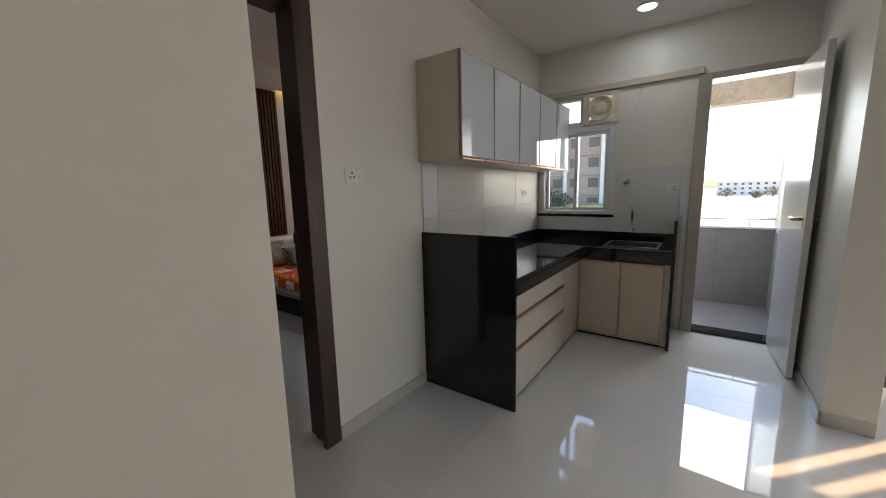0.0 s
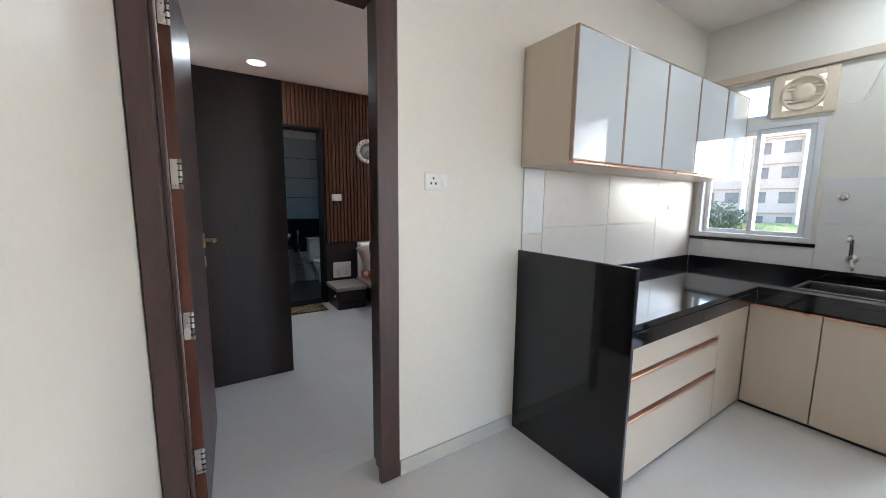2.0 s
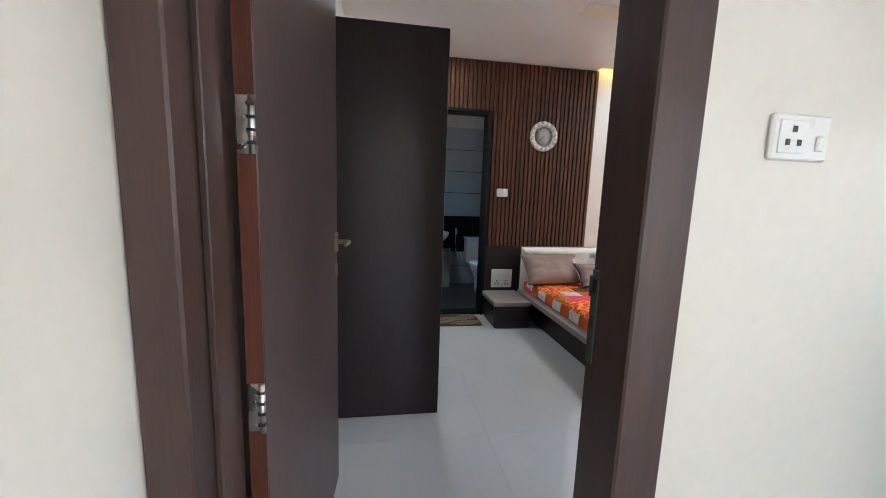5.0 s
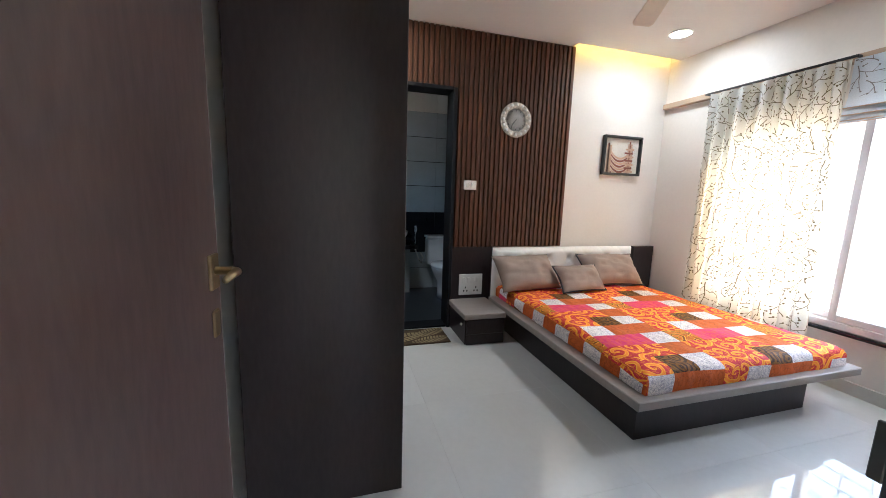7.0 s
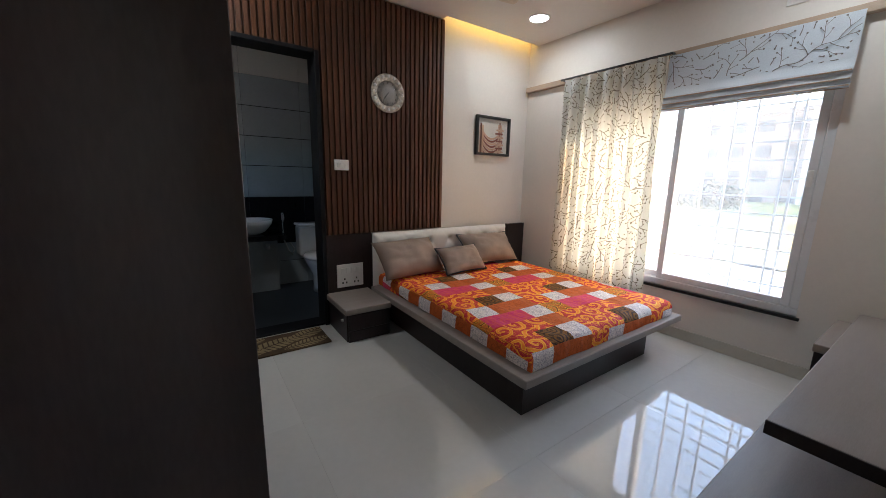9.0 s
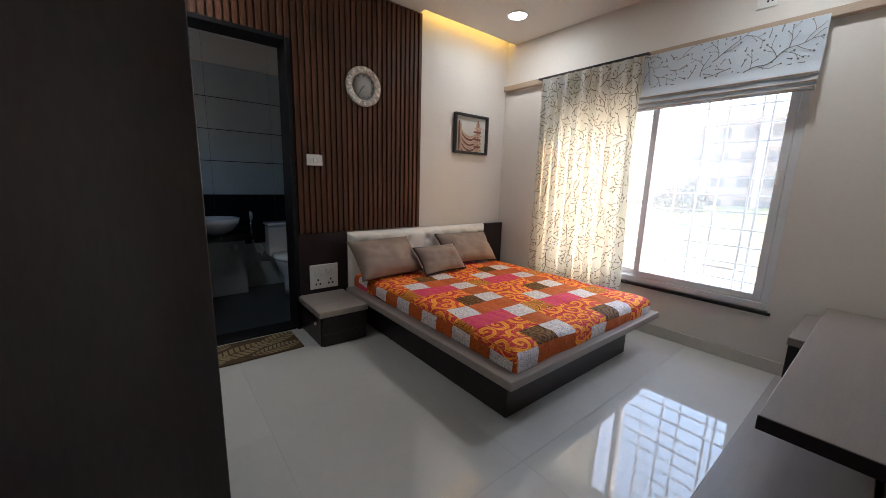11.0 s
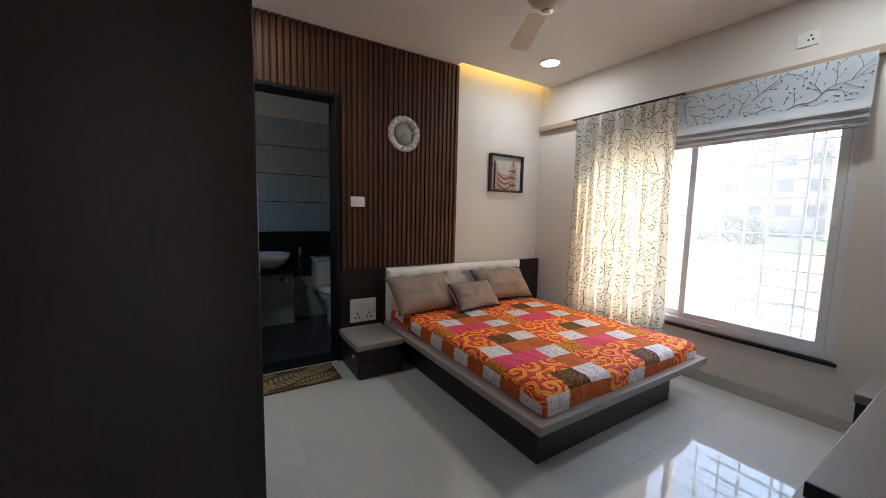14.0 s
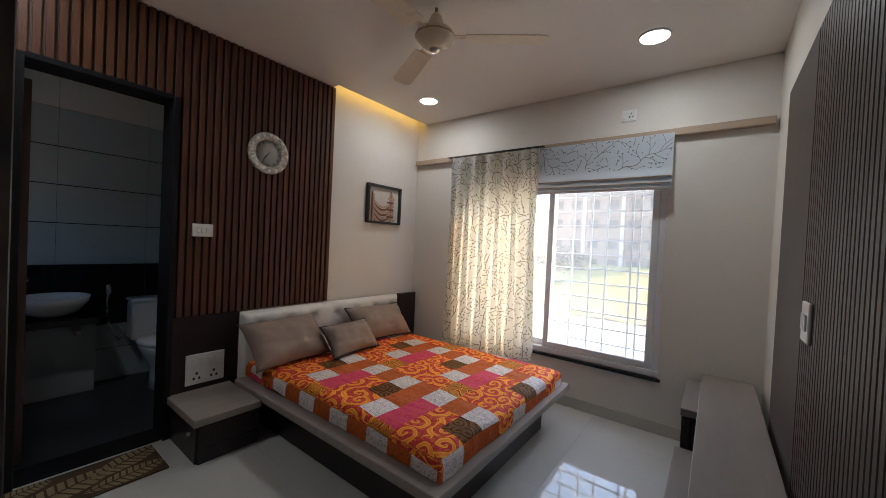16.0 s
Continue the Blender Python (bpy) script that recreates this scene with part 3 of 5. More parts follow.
for zz in (0.27, 0.80, 1.335, 1.86):
    hg = tube("hinge", [(LX1 - 0.004, LY0 - 0.010, zz - 0.05), (LX1 - 0.004, LY0 - 0.010, zz + 0.05)], 0.006, M_STEEL, f1, "steel butt hinge")
    box("hinge_flap", LX0 + 0.004, LX1 - 0.006, LY0 - 0.0055, LY0 - 0.003, zz - 0.05, zz + 0.05, M_STEEL, hg, 0)
    for k in range(4):
        box("knuckle_gap", LX1 - 0.011, LX1 + 0.0025, LY0 - 0.017, LY0 - 0.003, zz - 0.034 + k * 0.022, zz - 0.029 + k * 0.022, M_BLACKPL, hg, 0)
    for k in range(4):
        lathe("screw", [(0.003, 0), (0.003, 0.001), (0.001, 0.0015)], (LX0 + 0.016 + 0.007 * (k % 2), LY0 - 0.0065, zz - 0.038 + k * 0.025), M_STEEL, hg, "y", 8)
for s, xf in ((1, LX1), (-1, LX0)):
    pl = box("handle_plate", min(xf, xf + s * 0.008), max(xf, xf + s * 0.008), LY1 - 0.062, LY1 - 0.022, 1.00, 1.075, M_BRASS, leaf, 0.002, "square antique brass rose")
    tube("lever", [(xf, LY1 - 0.042, 1.04), (xf + s * 0.04, LY1 - 0.042, 1.04), (xf + s * 0.052, LY1 - 0.055, 1.04), (xf + s * 0.050, LY1 - 0.115, 1.036)], [0.009, 0.009, 0.010, 0.007], M_BRASS, pl, "brass lever handle")
    box("keyhole_plate", min(xf, xf + s * 0.006), max(xf, xf + s * 0.006), LY1 - 0.058, LY1 - 0.026, 0.895, 0.955, M_BRASS, leaf, 0.004, "brass keyhole plate")

# bathroom door frame with its leaf pushed inside
f2 = structure(thing("door_2", (BX0 + BX1) / 2, YS, 0, "", "door"), "dark bathroom doorway with its dark leaf swung inside", "door")
box("frame_post", BX0 - 0.055, BX0, YS - 0.052, YS + 0.14, 0, BZ + 0.05, M_BATHFRAME, f2, 0.003)
box("frame_post", BX1 + 0.028, BX1 + 0.060, YS - 0.052, YS + 0.14, 0, BZ + 0.05, M_BATHFRAME, f2, 0.003)
box("frame_head", BX0, BX1 + 0.028, YS - 0.051, YS + 0.139, BZ + 0.026, BZ + 0.056, M_BATHFRAME, f2, 0.003)
box("threshold", BX0, BX1 + 0.028, YS - 0.03, YS + 0.14, 0.0, 0.014, M_BATHFRAME, f2, 0.003)
bl = box("door_leaf", BX0 + 0.004, BX0 + 0.039, YS + 0.15, YS + 0.70, 0.02, 2.02, M_FRAME, f2, 0.002)
for zz in (0.35, 1.25, 1.82):
    box("hinge", BX0 + 0.0, BX0 + 0.005, YS + 0.085, YS + 0.135, zz, zz + 0.10, M_STEEL, f2, 0.001)

# slatted panel behind the bed
pan = structure(thing("slat_panel", 1.7, YS, 0, "", "wall panel"), "walnut brown vertical slat panelling behind the bed", "wall panel")
SX = 2.722
box("backing", BX1 + 0.056, SX, YS - 0.018, YS - 0.001, 0.745, H - 0.002, M_SLATBACK, pan, 0)
box("backing", 0.26, BX1 + 0.056, YS - 0.017, YS - 0.002, BZ + 0.052, H - 0.003, M_SLATBACK, pan, 0)
box("base_panel", BX1 + 0.056, 2.00, YS - 0.030, YS - 0.001, 0.0, 0.743, M_DARK, pan, 0.002, "plain dark brown panel below the slats")

# television wall panel with slats
TX0, TX1, TZ = 1.085, 3.24, 2.10
tvp = structure(thing("slat_panel", 2.2, YB, 0, "", "wall panel"), "grey-brown slatted panel on the television wall", "wall panel")
box("backing", TX0, TX1, YB + 0.001, YB + 0.018, 0.0, TZ, M_GREYSLAT, tvp, 0.002)

box("flat_panel", 2.604, TX1 - 0.002, YB + 0.0185, YB + 0.0255, 0.0, TZ, M_GREYSLAT, tvp, 0.002, "plain grey-brown end board")

# skirting and ledges
for nm, b in (("baseboard", (DX1 + 0.067, 1.777, YK - 0.010, YK - 0.001, 0, 0.075)), ("baseboard", (XW - 0.011, XW - 0.001, YB + 0.02, YS - 0.02, 0, 0.085)),
              ("baseboard", (2.556, 2.564, -0.868, -0.675, 0, 0.075)), ("baseboard", (2.565, XK - 0.02, -0.674, -0.664, 0, 0.075))):
    structure(box(nm, *b, M_SKIRT, bevel=0.002), "grey tile skirting along the wall", "baseboard")
structure(box("ledge", XK - 0.032, XK - 0.001, PY1 + 0.05, YK - 0.001, 2.125, 2.175, M_BEIGE, bevel=0.003), "narrow beige ledge above the kitchen window", "ledge")
structure(box("trim", XW - 0.055, XW - 0.001, 1.51, YS - 0.02, 2.112, 2.160, M_TRIM, bevel=0.003), "long wooden curtain ledge above the window", "trim")
cv = thing("led_strip", 3.28, YS - 0.03, H, "warm yellow light strip along the ceiling edge", "light strip")
box("profile", 2.70, XW - 0.005, CVY + 0.001, CVY + 0.012, H + 0.030, H + 0.055, M_CEIL, cv, 0.001)
lamp("led_strip_lamp", "AREA", look((3.26, CVY + 0.018, H + 0.045), (3.26, YS, H - 0.01)), 0.13, (1.0, 0.56, 0.10), 1.1, 0.012)

# bedroom window: sliding frames, grille, sill
w1 = structure(thing("window_1", XW + 0.1, 2.9, WZ0, "", "window"), "white framed sliding window with a security grille", "window")


def sash(parent, x, y0, y1, z0, z1, t=0.045, d=0.04, pane_mat=M_GLASS):
    fr = bmesh.new()
    for b in ((y0, y0 + t, z0, z1), (y1 - t, y1, z0, z1), (y0 + t, y1 - t, z0, z0 + t), (y0 + t, y1 - t, z1 - t, z1)):
        add_box(fr, x, x + d, *b, 0.003)
    s = part("sash", fr, M_UPVC, parent)
    pn = box("pane", x + d / 2 - 0.003, x + d / 2 + 0.003, y0 + t, y1 - t, z0 + t, z1 - t, pane_mat, s, 0)
    pn.visible_shadow = False
    return s


for nm, b in (("frame_post", (WY0, WY0 + 0.045, WZ0 + 0.05, WZ1)), ("frame_post", (WY1 - 0.045, WY1, WZ0 + 0.05, WZ1)), ("frame_rail", (WY0, WY1, WZ0, WZ0 + 0.05)), ("frame_rail", (WY0 + 0.045, WY1 - 0.045, WZ1 - 0.05, WZ1))):
    box(nm, XW + 0.015, XW + 0.125, *b, M_UPVC, w1, 0.004)
s1 = sash(w1, XW + 0.022, WY0 + 0.047, 2.925, WZ0 + 0.052, WZ1 - 0.052, pane_mat=M_VEILED)
sash(w1, XW + 0.075, 2.88, WY1 - 0.047, WZ0 + 0.052, WZ1 - 0.052, pane_mat=M_VEILED)
box("latch", XW + 0.012, XW + 0.022, WY0 + 0.06, WY0 + 0.085, 1.20, 1.30, M_WHITEPL, s1, 0.003)
box("window_sill", XW - 0.018, XW + 0.18, WY0 - 0.018, WY1 + 0.02, WZ0 - 0.020, WZ0, M_GRANITE, w1, 0.003, "dark granite sill")
for k in range(11):
    zz = 0.52 + k * 0.121
    box("grille_bar", XW + 0.166, XW + 0.178, WY0, WY1, zz, zz + 0.011, M_UPVC, w1, 0)
for yy in (2.14, 2.235, 2.29, 2.475, 2.60, 2.75, 2.94, 3.13, 3.27, 3.45, 3.60):
    box("grille_bar", XW + 0.178, XW + 0.190, yy, yy + 0.013, WZ0, WZ1, M_UPVC, w1, 0)

# kitchen window with a fixed light above and the exhaust fan beside it
w2 = structure(thing("window_2", XK, 0.95, KZ0, "", "window"), "small white sliding kitchen window", "window")
for b in ((KY0, KY0 + 0.035, KZ0 + 0.035, KZ1), (KY1 - 0.035, KY1, KZ0 + 0.035, KZ1), (KY0, KY1, KZ0, KZ0 + 0.035), (KY0 + 0.035, KY1 - 0.035, KZ1 - 0.035, KZ1)):
    box("frame_rail", XK - 0.008, XK + 0.09, *b, M_UPVC, w2, 0.003)
sash(w2, XK + 0.005, KY0 + 0.037, 0.955, KZ0 + 0.037, KZ1 - 0.037, 0.03, 0.03)
sash(w2, XK + 0.045, 0.925, KY1 - 0.037, KZ0 + 0.037, KZ1 - 0.037, 0.03, 0.03)
box("window_sill", XK - 0.014, XK + 0.15, KY0 - 0.03, KY1 + 0.03, KZ0 - 0.024, KZ0 - 0.001, M_GRANITE, w2, 0.002, "black stone sill")
w3 = structure(thing("window_3", XK, 1.05, VZ0, "", "window"), "fixed light above the kitchen window", "window")
sash(w3, XK + 0.01, 0.885, VY1, VZ0, VZ1, 0.03, 0.04)
ex = thing("exhaust_fan", XK, 0.73, VZ0, "square cream exhaust fan set in the wall", "exhaust fan")
eb = bmesh.new()
for b in ((VY0 - 0.01, 0.632, VZ0 - 0.01, VZ1 + 0.01), (0.828, 0.885, VZ0 - 0.01, VZ1 + 0.01), (0.632, 0.828, VZ0 - 0.01, 1.882), (0.632, 0.828, 2.078, VZ1 + 0.01)):
    add_box(eb, XK - 0.02, XK + 0.06, *b, 0.004)
part("housing", eb, M_FAN, ex)
ring = bmesh.new()
add_lathe(ring, [(0.112, 0.0), (0.112, -0.008), (0.096, -0.012), (0.094, 0.0), (0.094, 0.02), (0.112, 0.02)], (XK - 0.02, 0.73, 1.98), "x", 32)
part("ring", ring, M_FAN, ex, "", True)
lathe("motor", [(0.030, -0.030), (0.056, -0.026), (0.058, 0.05), (0.03, 0.055)], (XK, 0.73, 1.98), M_FAN, ex, "x", 20)
for k in range(3):
    a = k * 2.094 + 0.5
    b = bmesh.new()
    add_box(b, XK + 0.012, XK + 0.018, 0.73 + 0.035, 0.73 + 0.09, 1.98 - 0.028, 1.98 + 0.028, 0.002)
    bmesh.ops.rotate(b, verts=b.verts, cent=(XK, 0.73, 1.98), matrix=Matrix.Rotation(a, 3, "X"))
    part("blade", b, M_FAN, ex)
for dz in (-0.052, -0.026, 0.026, 0.052):
    half = math.sqrt(0.097 ** 2 - dz ** 2)
    box("guard_bar", XK - 0.026, XK - 0.021, 0.73 - half, 0.73 + half, 1.98 + dz - 0.004, 1.98 + dz + 0.004, M_FAN, ex, 0)
wire = thing("loose_wires", XK, 0.45, 1.95, "short loose white wires hanging from the wall", "wire")
tube("wire", [(XK, 0.545, 1.90), (XK - 0.03, 0.52, 1.87), (XK - 0.035, 0.47, 1.86), (XK - 0.03, 0.44, 1.90)], 0.0025, M_WHITEPL, wire)
tube("wire", [(XK, 0.40, 2.10), (XK - 0.02, 0.41, 2.05), (XK - 0.03, 0.43, 1.97), (XK - 0.03, 0.45, 1.90)], 0.0025, M_WHITEPL, wire)

# balcony door: stone frame, white leaf
f3 = structure(thing("door_3", XK, -0.35, 0, "", "door"), "white balcony door standing open in a beige stone frame", "door")
box("frame_post", XK - 0.02, XK + 0.153, PY1 - 0.003, PY1 + 0.085, 0, PZ + 0.045, M_STONEFR, f3, 0.003)
box("frame_head", XK - 0.02, XK + 0.153, PY0 + 0.004, PY1 - 0.004, PZ - 0.004, PZ + 0.045, M_STONEFR, f3, 0.003)
box("frame_post", XK - 0.02, XK + 0.153, PY0 - 0.055, PY0 + 0.003, 0, PZ + 0.045, M_STONEFR, f3, 0.003)
box("threshold", XK - 0.02, XK + 0.15, PY0, PY1, 0.0, 0.02, M_GRANITE, f3, 0.003, "black granite threshold")
lf = bmesh.new()
add_box(lf, -0.62, 0, -0.035, 0, 0.012, 2.045, 0.003)
bmesh.ops.rotate(lf, verts=lf.verts, cent=(0, 0, 0), matrix=Matrix.Rotation(radians(3), 3, "Z"))
bmesh.ops.translate(lf, verts=lf.verts, vec=(XK - 0.022, PY0 + 0.04, 0))
l3 = part("door_leaf", lf, M_WDOOR, f3)
HXX = 3.14
for yy, s in ((PY0 + 0.003, 1), (PY0 - 0.028, -1)):
    hp = box("handle_plate", HXX - 0.022, HXX + 0.022, min(yy, yy + s * 0.008), max(yy, yy + s * 0.008), 0.98, 1.08, M_BRASS, l3, 0.002)
    tube("lever", [(HXX, yy, 1.03), (HXX, yy + s * 0.045, 1.03), (HXX + 0.02, yy + s * 0.05, 1.03), (HXX + 0.115, yy + s * 0.048, 1.03)], 0.011, M_BRASS, hp, "dark brass lever handle")
stop = thing("door_stop", 3.2, -0.66, 0.1, "white door stopper on the skirting", "door stop")
tube("stopper", [(3.18, -0.662, 0.10), (3.18, -0.625, 0.10)], 0.012, M_WHITEPL, stop)

# balcony behind the kitchen
structure(box("balcony_floor", XK + 0.15, 5.0, -0.90, 1.15, -0.14, -0.012, M_GREYTILE, bevel=0), "grey tiled balcony floor", "floor")
par = structure(box("balcony_parapet", 4.88, 5.0, -0.9, 1.15, -0.012, 0.80, M_GREYTILE, bevel=0.004), "grey tiled balcony parapet", "parapet")
structure(box("parapet_cap", 4.86, 5.02, -0.9, 1.15, 0.80, 0.825, M_MARBLEW, bevel=0.004), "white stone coping on the parapet", "parapet")
bsw = structure(box("balcony_side_wall", XK + 0.15, 5.0, -0.90, -0.70, -0.012, 2.9, M_MARBLEW, bevel=0.0), "white balcony side wall", "wall")
structure(box("balcony_far_wall", XK + 0.15, 5.0, 1.15, 1.30, -0.14, 0.80, M_GREYTILE, bevel=0.0), "low grey tiled balcony side wall", "wall")
# added out of view: its shadow keeps sun off the open half of the bedroom window
structure(box("window_sun_block", XW + 0.20, 4.93, 1.76, 1.90, -5.6, 7.0, M_WALL, bevel=0.0), "unseen plaster slab added to shade the bedroom window", "wall")
structure(box("balcony_beam", 4.82, 5.0, -0.70, 1.15, 2.06, 2.9, M_CONCRETE, bevel=0.006), "stained plaster beam over the balcony", "beam")
structure(box("balcony_ceiling", XK + 0.15, 5.0, -0.9, 1.3, 2.9, 3.0, M_CEIL, bevel=0), "balcony soffit", "ceiling")
rail = thing("balcony_rail", 4.94, 0.1, 0.825, "thin steel rail above the balcony parapet", "railing")
tube("rail_bar", [(4.94, -0.70, 0.90), (4.94, 1.14, 0.90)], 0.012, M_STEEL, rail)
for yy in (-0.5, 0.1, 0.7):
    tube("rail_post", [(4.94, yy, 0.82), (4.94, yy, 0.90)], 0.01, M_STEEL, rail)

# ---- bathroom ----
BYB = 5.80
structure(box("bathroom_floor", 0.05, 2.35, YS + 0.14, BYB, -0.05, 0.003, M_BATHFLOOR, bevel=0), "dark slate bathroom floor", "floor")
structure(box("bathroom_ceiling", 0.05, 2.35, YS + 0.13, BYB + 0.1, 2.42, 2.5, M_CEIL, bevel=0), "bathroom ceiling", "ceiling")
structure(box("bathroom_wall_east", 2.25, 2.35, YS + 0.13, BYB, 0, 2.42, M_BATHLIGHT, bevel=0), "pale tiled bathroom wall", "wall")
wall("bathroom_wall_west", [(0.05, 0.15, YS + 0.13, 5.0, 0, 2.42), (0.05, 0.15, 5.45, BYB, 0, 2.42), (0.05, 0.15, 5.0, 5.45, 0, 1.25), (0.05, 0.15, 5.0, 5.45, 1.75, 2.42)], M_BATHLIGHT, "pale tiled bathroom wall with a small window")
bw = structure(box("bathroom_wall", 0.05, 2.35, BYB, BYB + 0.1, 0, 2.42, M_BATHDARK, bevel=0), "bathroom wall in bands of pale and black tile", "wall")
lc = thing("wash_counter", 1.0, 5.6, 0, "black stone wash counter on a tiled base", "counter")
box("counter_top", 0.15, 1.50, 5.32, BYB - 0.013, 0.58, 0.63, M_GRANITE, lc, 0.004)
box("counter_base", 0.15, 1.46, 5.60, BYB - 0.013, 0.003, 0.58, M_BATHLIGHT, lc, 0.003, "pale tiled base")
vb = thing("angle_valve", 1.36, 5.60, 0.48, "chrome valve on the tiled base under the basin", "valve")
lathe("valve_body", [(0.030, 0.0), (0.030, -0.006), (0.014, -0.010), (0.014, -0.045), (0.024, -0.048), (0.022, -0.062), (0.004, -0.064)], (1.36, 5.599, 0.48), M_STEEL, vb, "y", 20)
basin = thing("wash_basin", 1.215, 5.5, 0.63, "white ceramic bowl basin on the black counter", "wash basin")
lathe("bowl", [(0.07, 0.0), (0.13, 0.03), (0.185, 0.10), (0.195, 0.145), (0.185, 0.147), (0.17, 0.10), (0.11, 0.035), (0.02, 0.02)], (1.215, 5.50, 0.63), M_CERAMIC, basin, "z", 32)
tap = thing("basin_tap", 1.08, 5.74, 0.63, "chrome pillar tap beside the basin", "tap")
tube("tap_body", [(1.07, 5.73, 0.63), (1.07, 5.73, 0.86), (1.08, 5.69, 0.89), (1.10, 5.62, 0.885)], 0.014, M_STEEL, tap)
wc = thing("toilet", 1.91, 5.45, 0, "white ceramic toilet with a low cistern", "toilet")
tb = bmesh.new()
add_box(tb, 1.68, 2.03, 5.60, BYB - 0.014, 0.34, 0.665, 0.025, 3)
part("cistern", tb, M_CERAMIC, wc)
tb = bmesh.new()
add_box(tb, 1.67, 2.04, 5.59, BYB - 0.014, 0.667, 0.695, 0.010, 2)
part("cistern_lid", tb, M_CERAMIC, wc)
bowl = bmesh.new()
add_lathe(bowl, [(0.11, 0.0), (0.105, 0.08), (0.11, 0.18), (0.16, 0.28), (0.185, 0.35), (0.18, 0.365)], (1.855, 5.36, 0.003), "z", 28)
for v in bowl.verts:
    v.co.y = 5.36 + (v.co.y - 5.36) * (1.25 if v.co.y < 5.36 else 1.35)
part("bowl", bowl, M_CERAMIC, wc, "", True)
seat = bmesh.new()
add_lathe(seat, [(0.19, 0.0), (0.195, 0.012), (0.185, 0.03), (0.05, 0.036)], (1.855, 5.36, 0.369), "z", 28)
for v in seat.verts:
    v.co.y = 5.36 + (v.co.y - 5.36) * (1.25 if v.co.y < 5.36 else 1.3)
part("seat", seat, M_CERAMIC, wc, "", True)
sp = thing("hand_shower", 1.56, BYB, 0.7, "chrome hand shower on a hose by the toilet", "hand shower")
tube("hose", [(1.56, 5.765, 0.76), (1.545, 5.74, 0.66), (1.55, 5.73, 0.52), (1.59, 5.73, 0.40), (1.63, 5.74, 0.34), (1.66, 5.755, 0.40), (1.62, 5.775, 0.47)], 0.008, M_STEEL, sp)
tube("shower_head", [(1.56, 5.775, 0.74), (1.555, 5.745, 0.80)], [0.012, 0.018], M_STEEL, sp)
box("bracket", 1.545, 1.575, 5.765, BYB - 0.010, 0.73, 0.76, M_STEEL, sp, 0.003)

# ---- bedroom things ----
# wardrobe
wd = thing("wardrobe", 0.55, 2.97, 0, "tall dark brown laminate wardrobe beside the door", "wardrobe")
WX = 0.880
box("side_panel", 0.305, WX, 2.680, 2.700, 0.0, 2.05, M_DARK, wd, 0.002)
box("carcass", 0.305, WX - 0.022, 2.701, 3.60, 0.0, 2.045, M_DARK, wd, 0.002)
for k in range(2):
    dr = box("door", WX - 0.021, WX - 0.001, 2.703 + k * 0.45, 2.703 + k * 0.45 + 0.446, 0.07, 2.043, M_DARK, wd, 0.002)
    box("handle", WX - 0.001, WX + 0.012, 3.12 + k * 0.05, 3.132 + k * 0.05, 0.9, 1.2, M_STEEL, dr, 0.002)

# bed
bed = thing("bed", 2.7, 3.5, 0, "low dark brown platform bed with a wide grey ledge", "bed")
box("base", 2.07, 3.33, 2.695, YS - 0.10, 0.0, 0.243, M_DARK, bed, 0.003, "dark brown plinth")
box("ledge", 1.957, 3.555, 2.580, YS - 0.10, 0.244, 0.290, M_GREYLAM, bed, 0.004, "grey wood ledge round the mattress")
hb = thing("headboard", 2.8, YS, 0, "white tufted leatherette headboard with dark end panel", "headboard")
box("back_panel", 2.002, 3.82, YS - 0.030, YS - 0.001, 0.0, 0.728, M_DARK, hb, 0.002)
box("end_panel", 3.565, 3.82, YS - 0.075, YS - 0.031, 0.0, 0.736, M_DARK, hb, 0.003, "dark brown end panel")


def tufted(x0, x1, z0, z1, yb):
    bm = bmesh.new()
    nx, nz = 128, 36
    grid = []
    for j in range(nz + 1):
        row = []
        for i in range(nx + 1):
            u, v = i / nx, j / nz
            x, z = x0 + u * (x1 - x0), z0 + v * (z1 - z0)
            e = min(u * (x1 - x0), (1 - u) * (x1 - x0), v * (z1 - z0), (1 - v) * (z1 - z0))
            y = -0.055 * (1 - math.exp(-e / 0.018))
            for r in range(2):
                zb = z1 - 0.10 - r * 0.17
                off = 0.11 * (r % 2)
                for k in range(7):
                    xb = x0 + 0.13 + off + k * 0.22
                    d2 = (x - xb) ** 2 + (z - zb) ** 2
                    y += 0.024 * math.exp(-d2 / 0.0007) + 0.010 * math.exp(-d2 / 0.006)
            for a in (0.7, -0.7):
                s = (x - x0 - 0.13 + a * 1.3 * (z - z1 + 0.10)) / 0.22
                y += 0.006 * math.exp(-((s - round(s)) * 0.22 / 0.010) ** 2)
            row.append(bm.verts.new((x, yb + min(y, 0), z)))
        grid.append(row)
    for j in range(nz):
        for i in range(nx):
            bm.faces.new((grid[j][i], grid[j][i + 1], grid[j + 1][i + 1], grid[j + 1][i]))
    return bm


cu = part("cushion", tufted(2.004, 3.562, 0.20, 0.736, YS - 0.031), M_LEATHER, hb, "white tufted leatherette cushion", True)


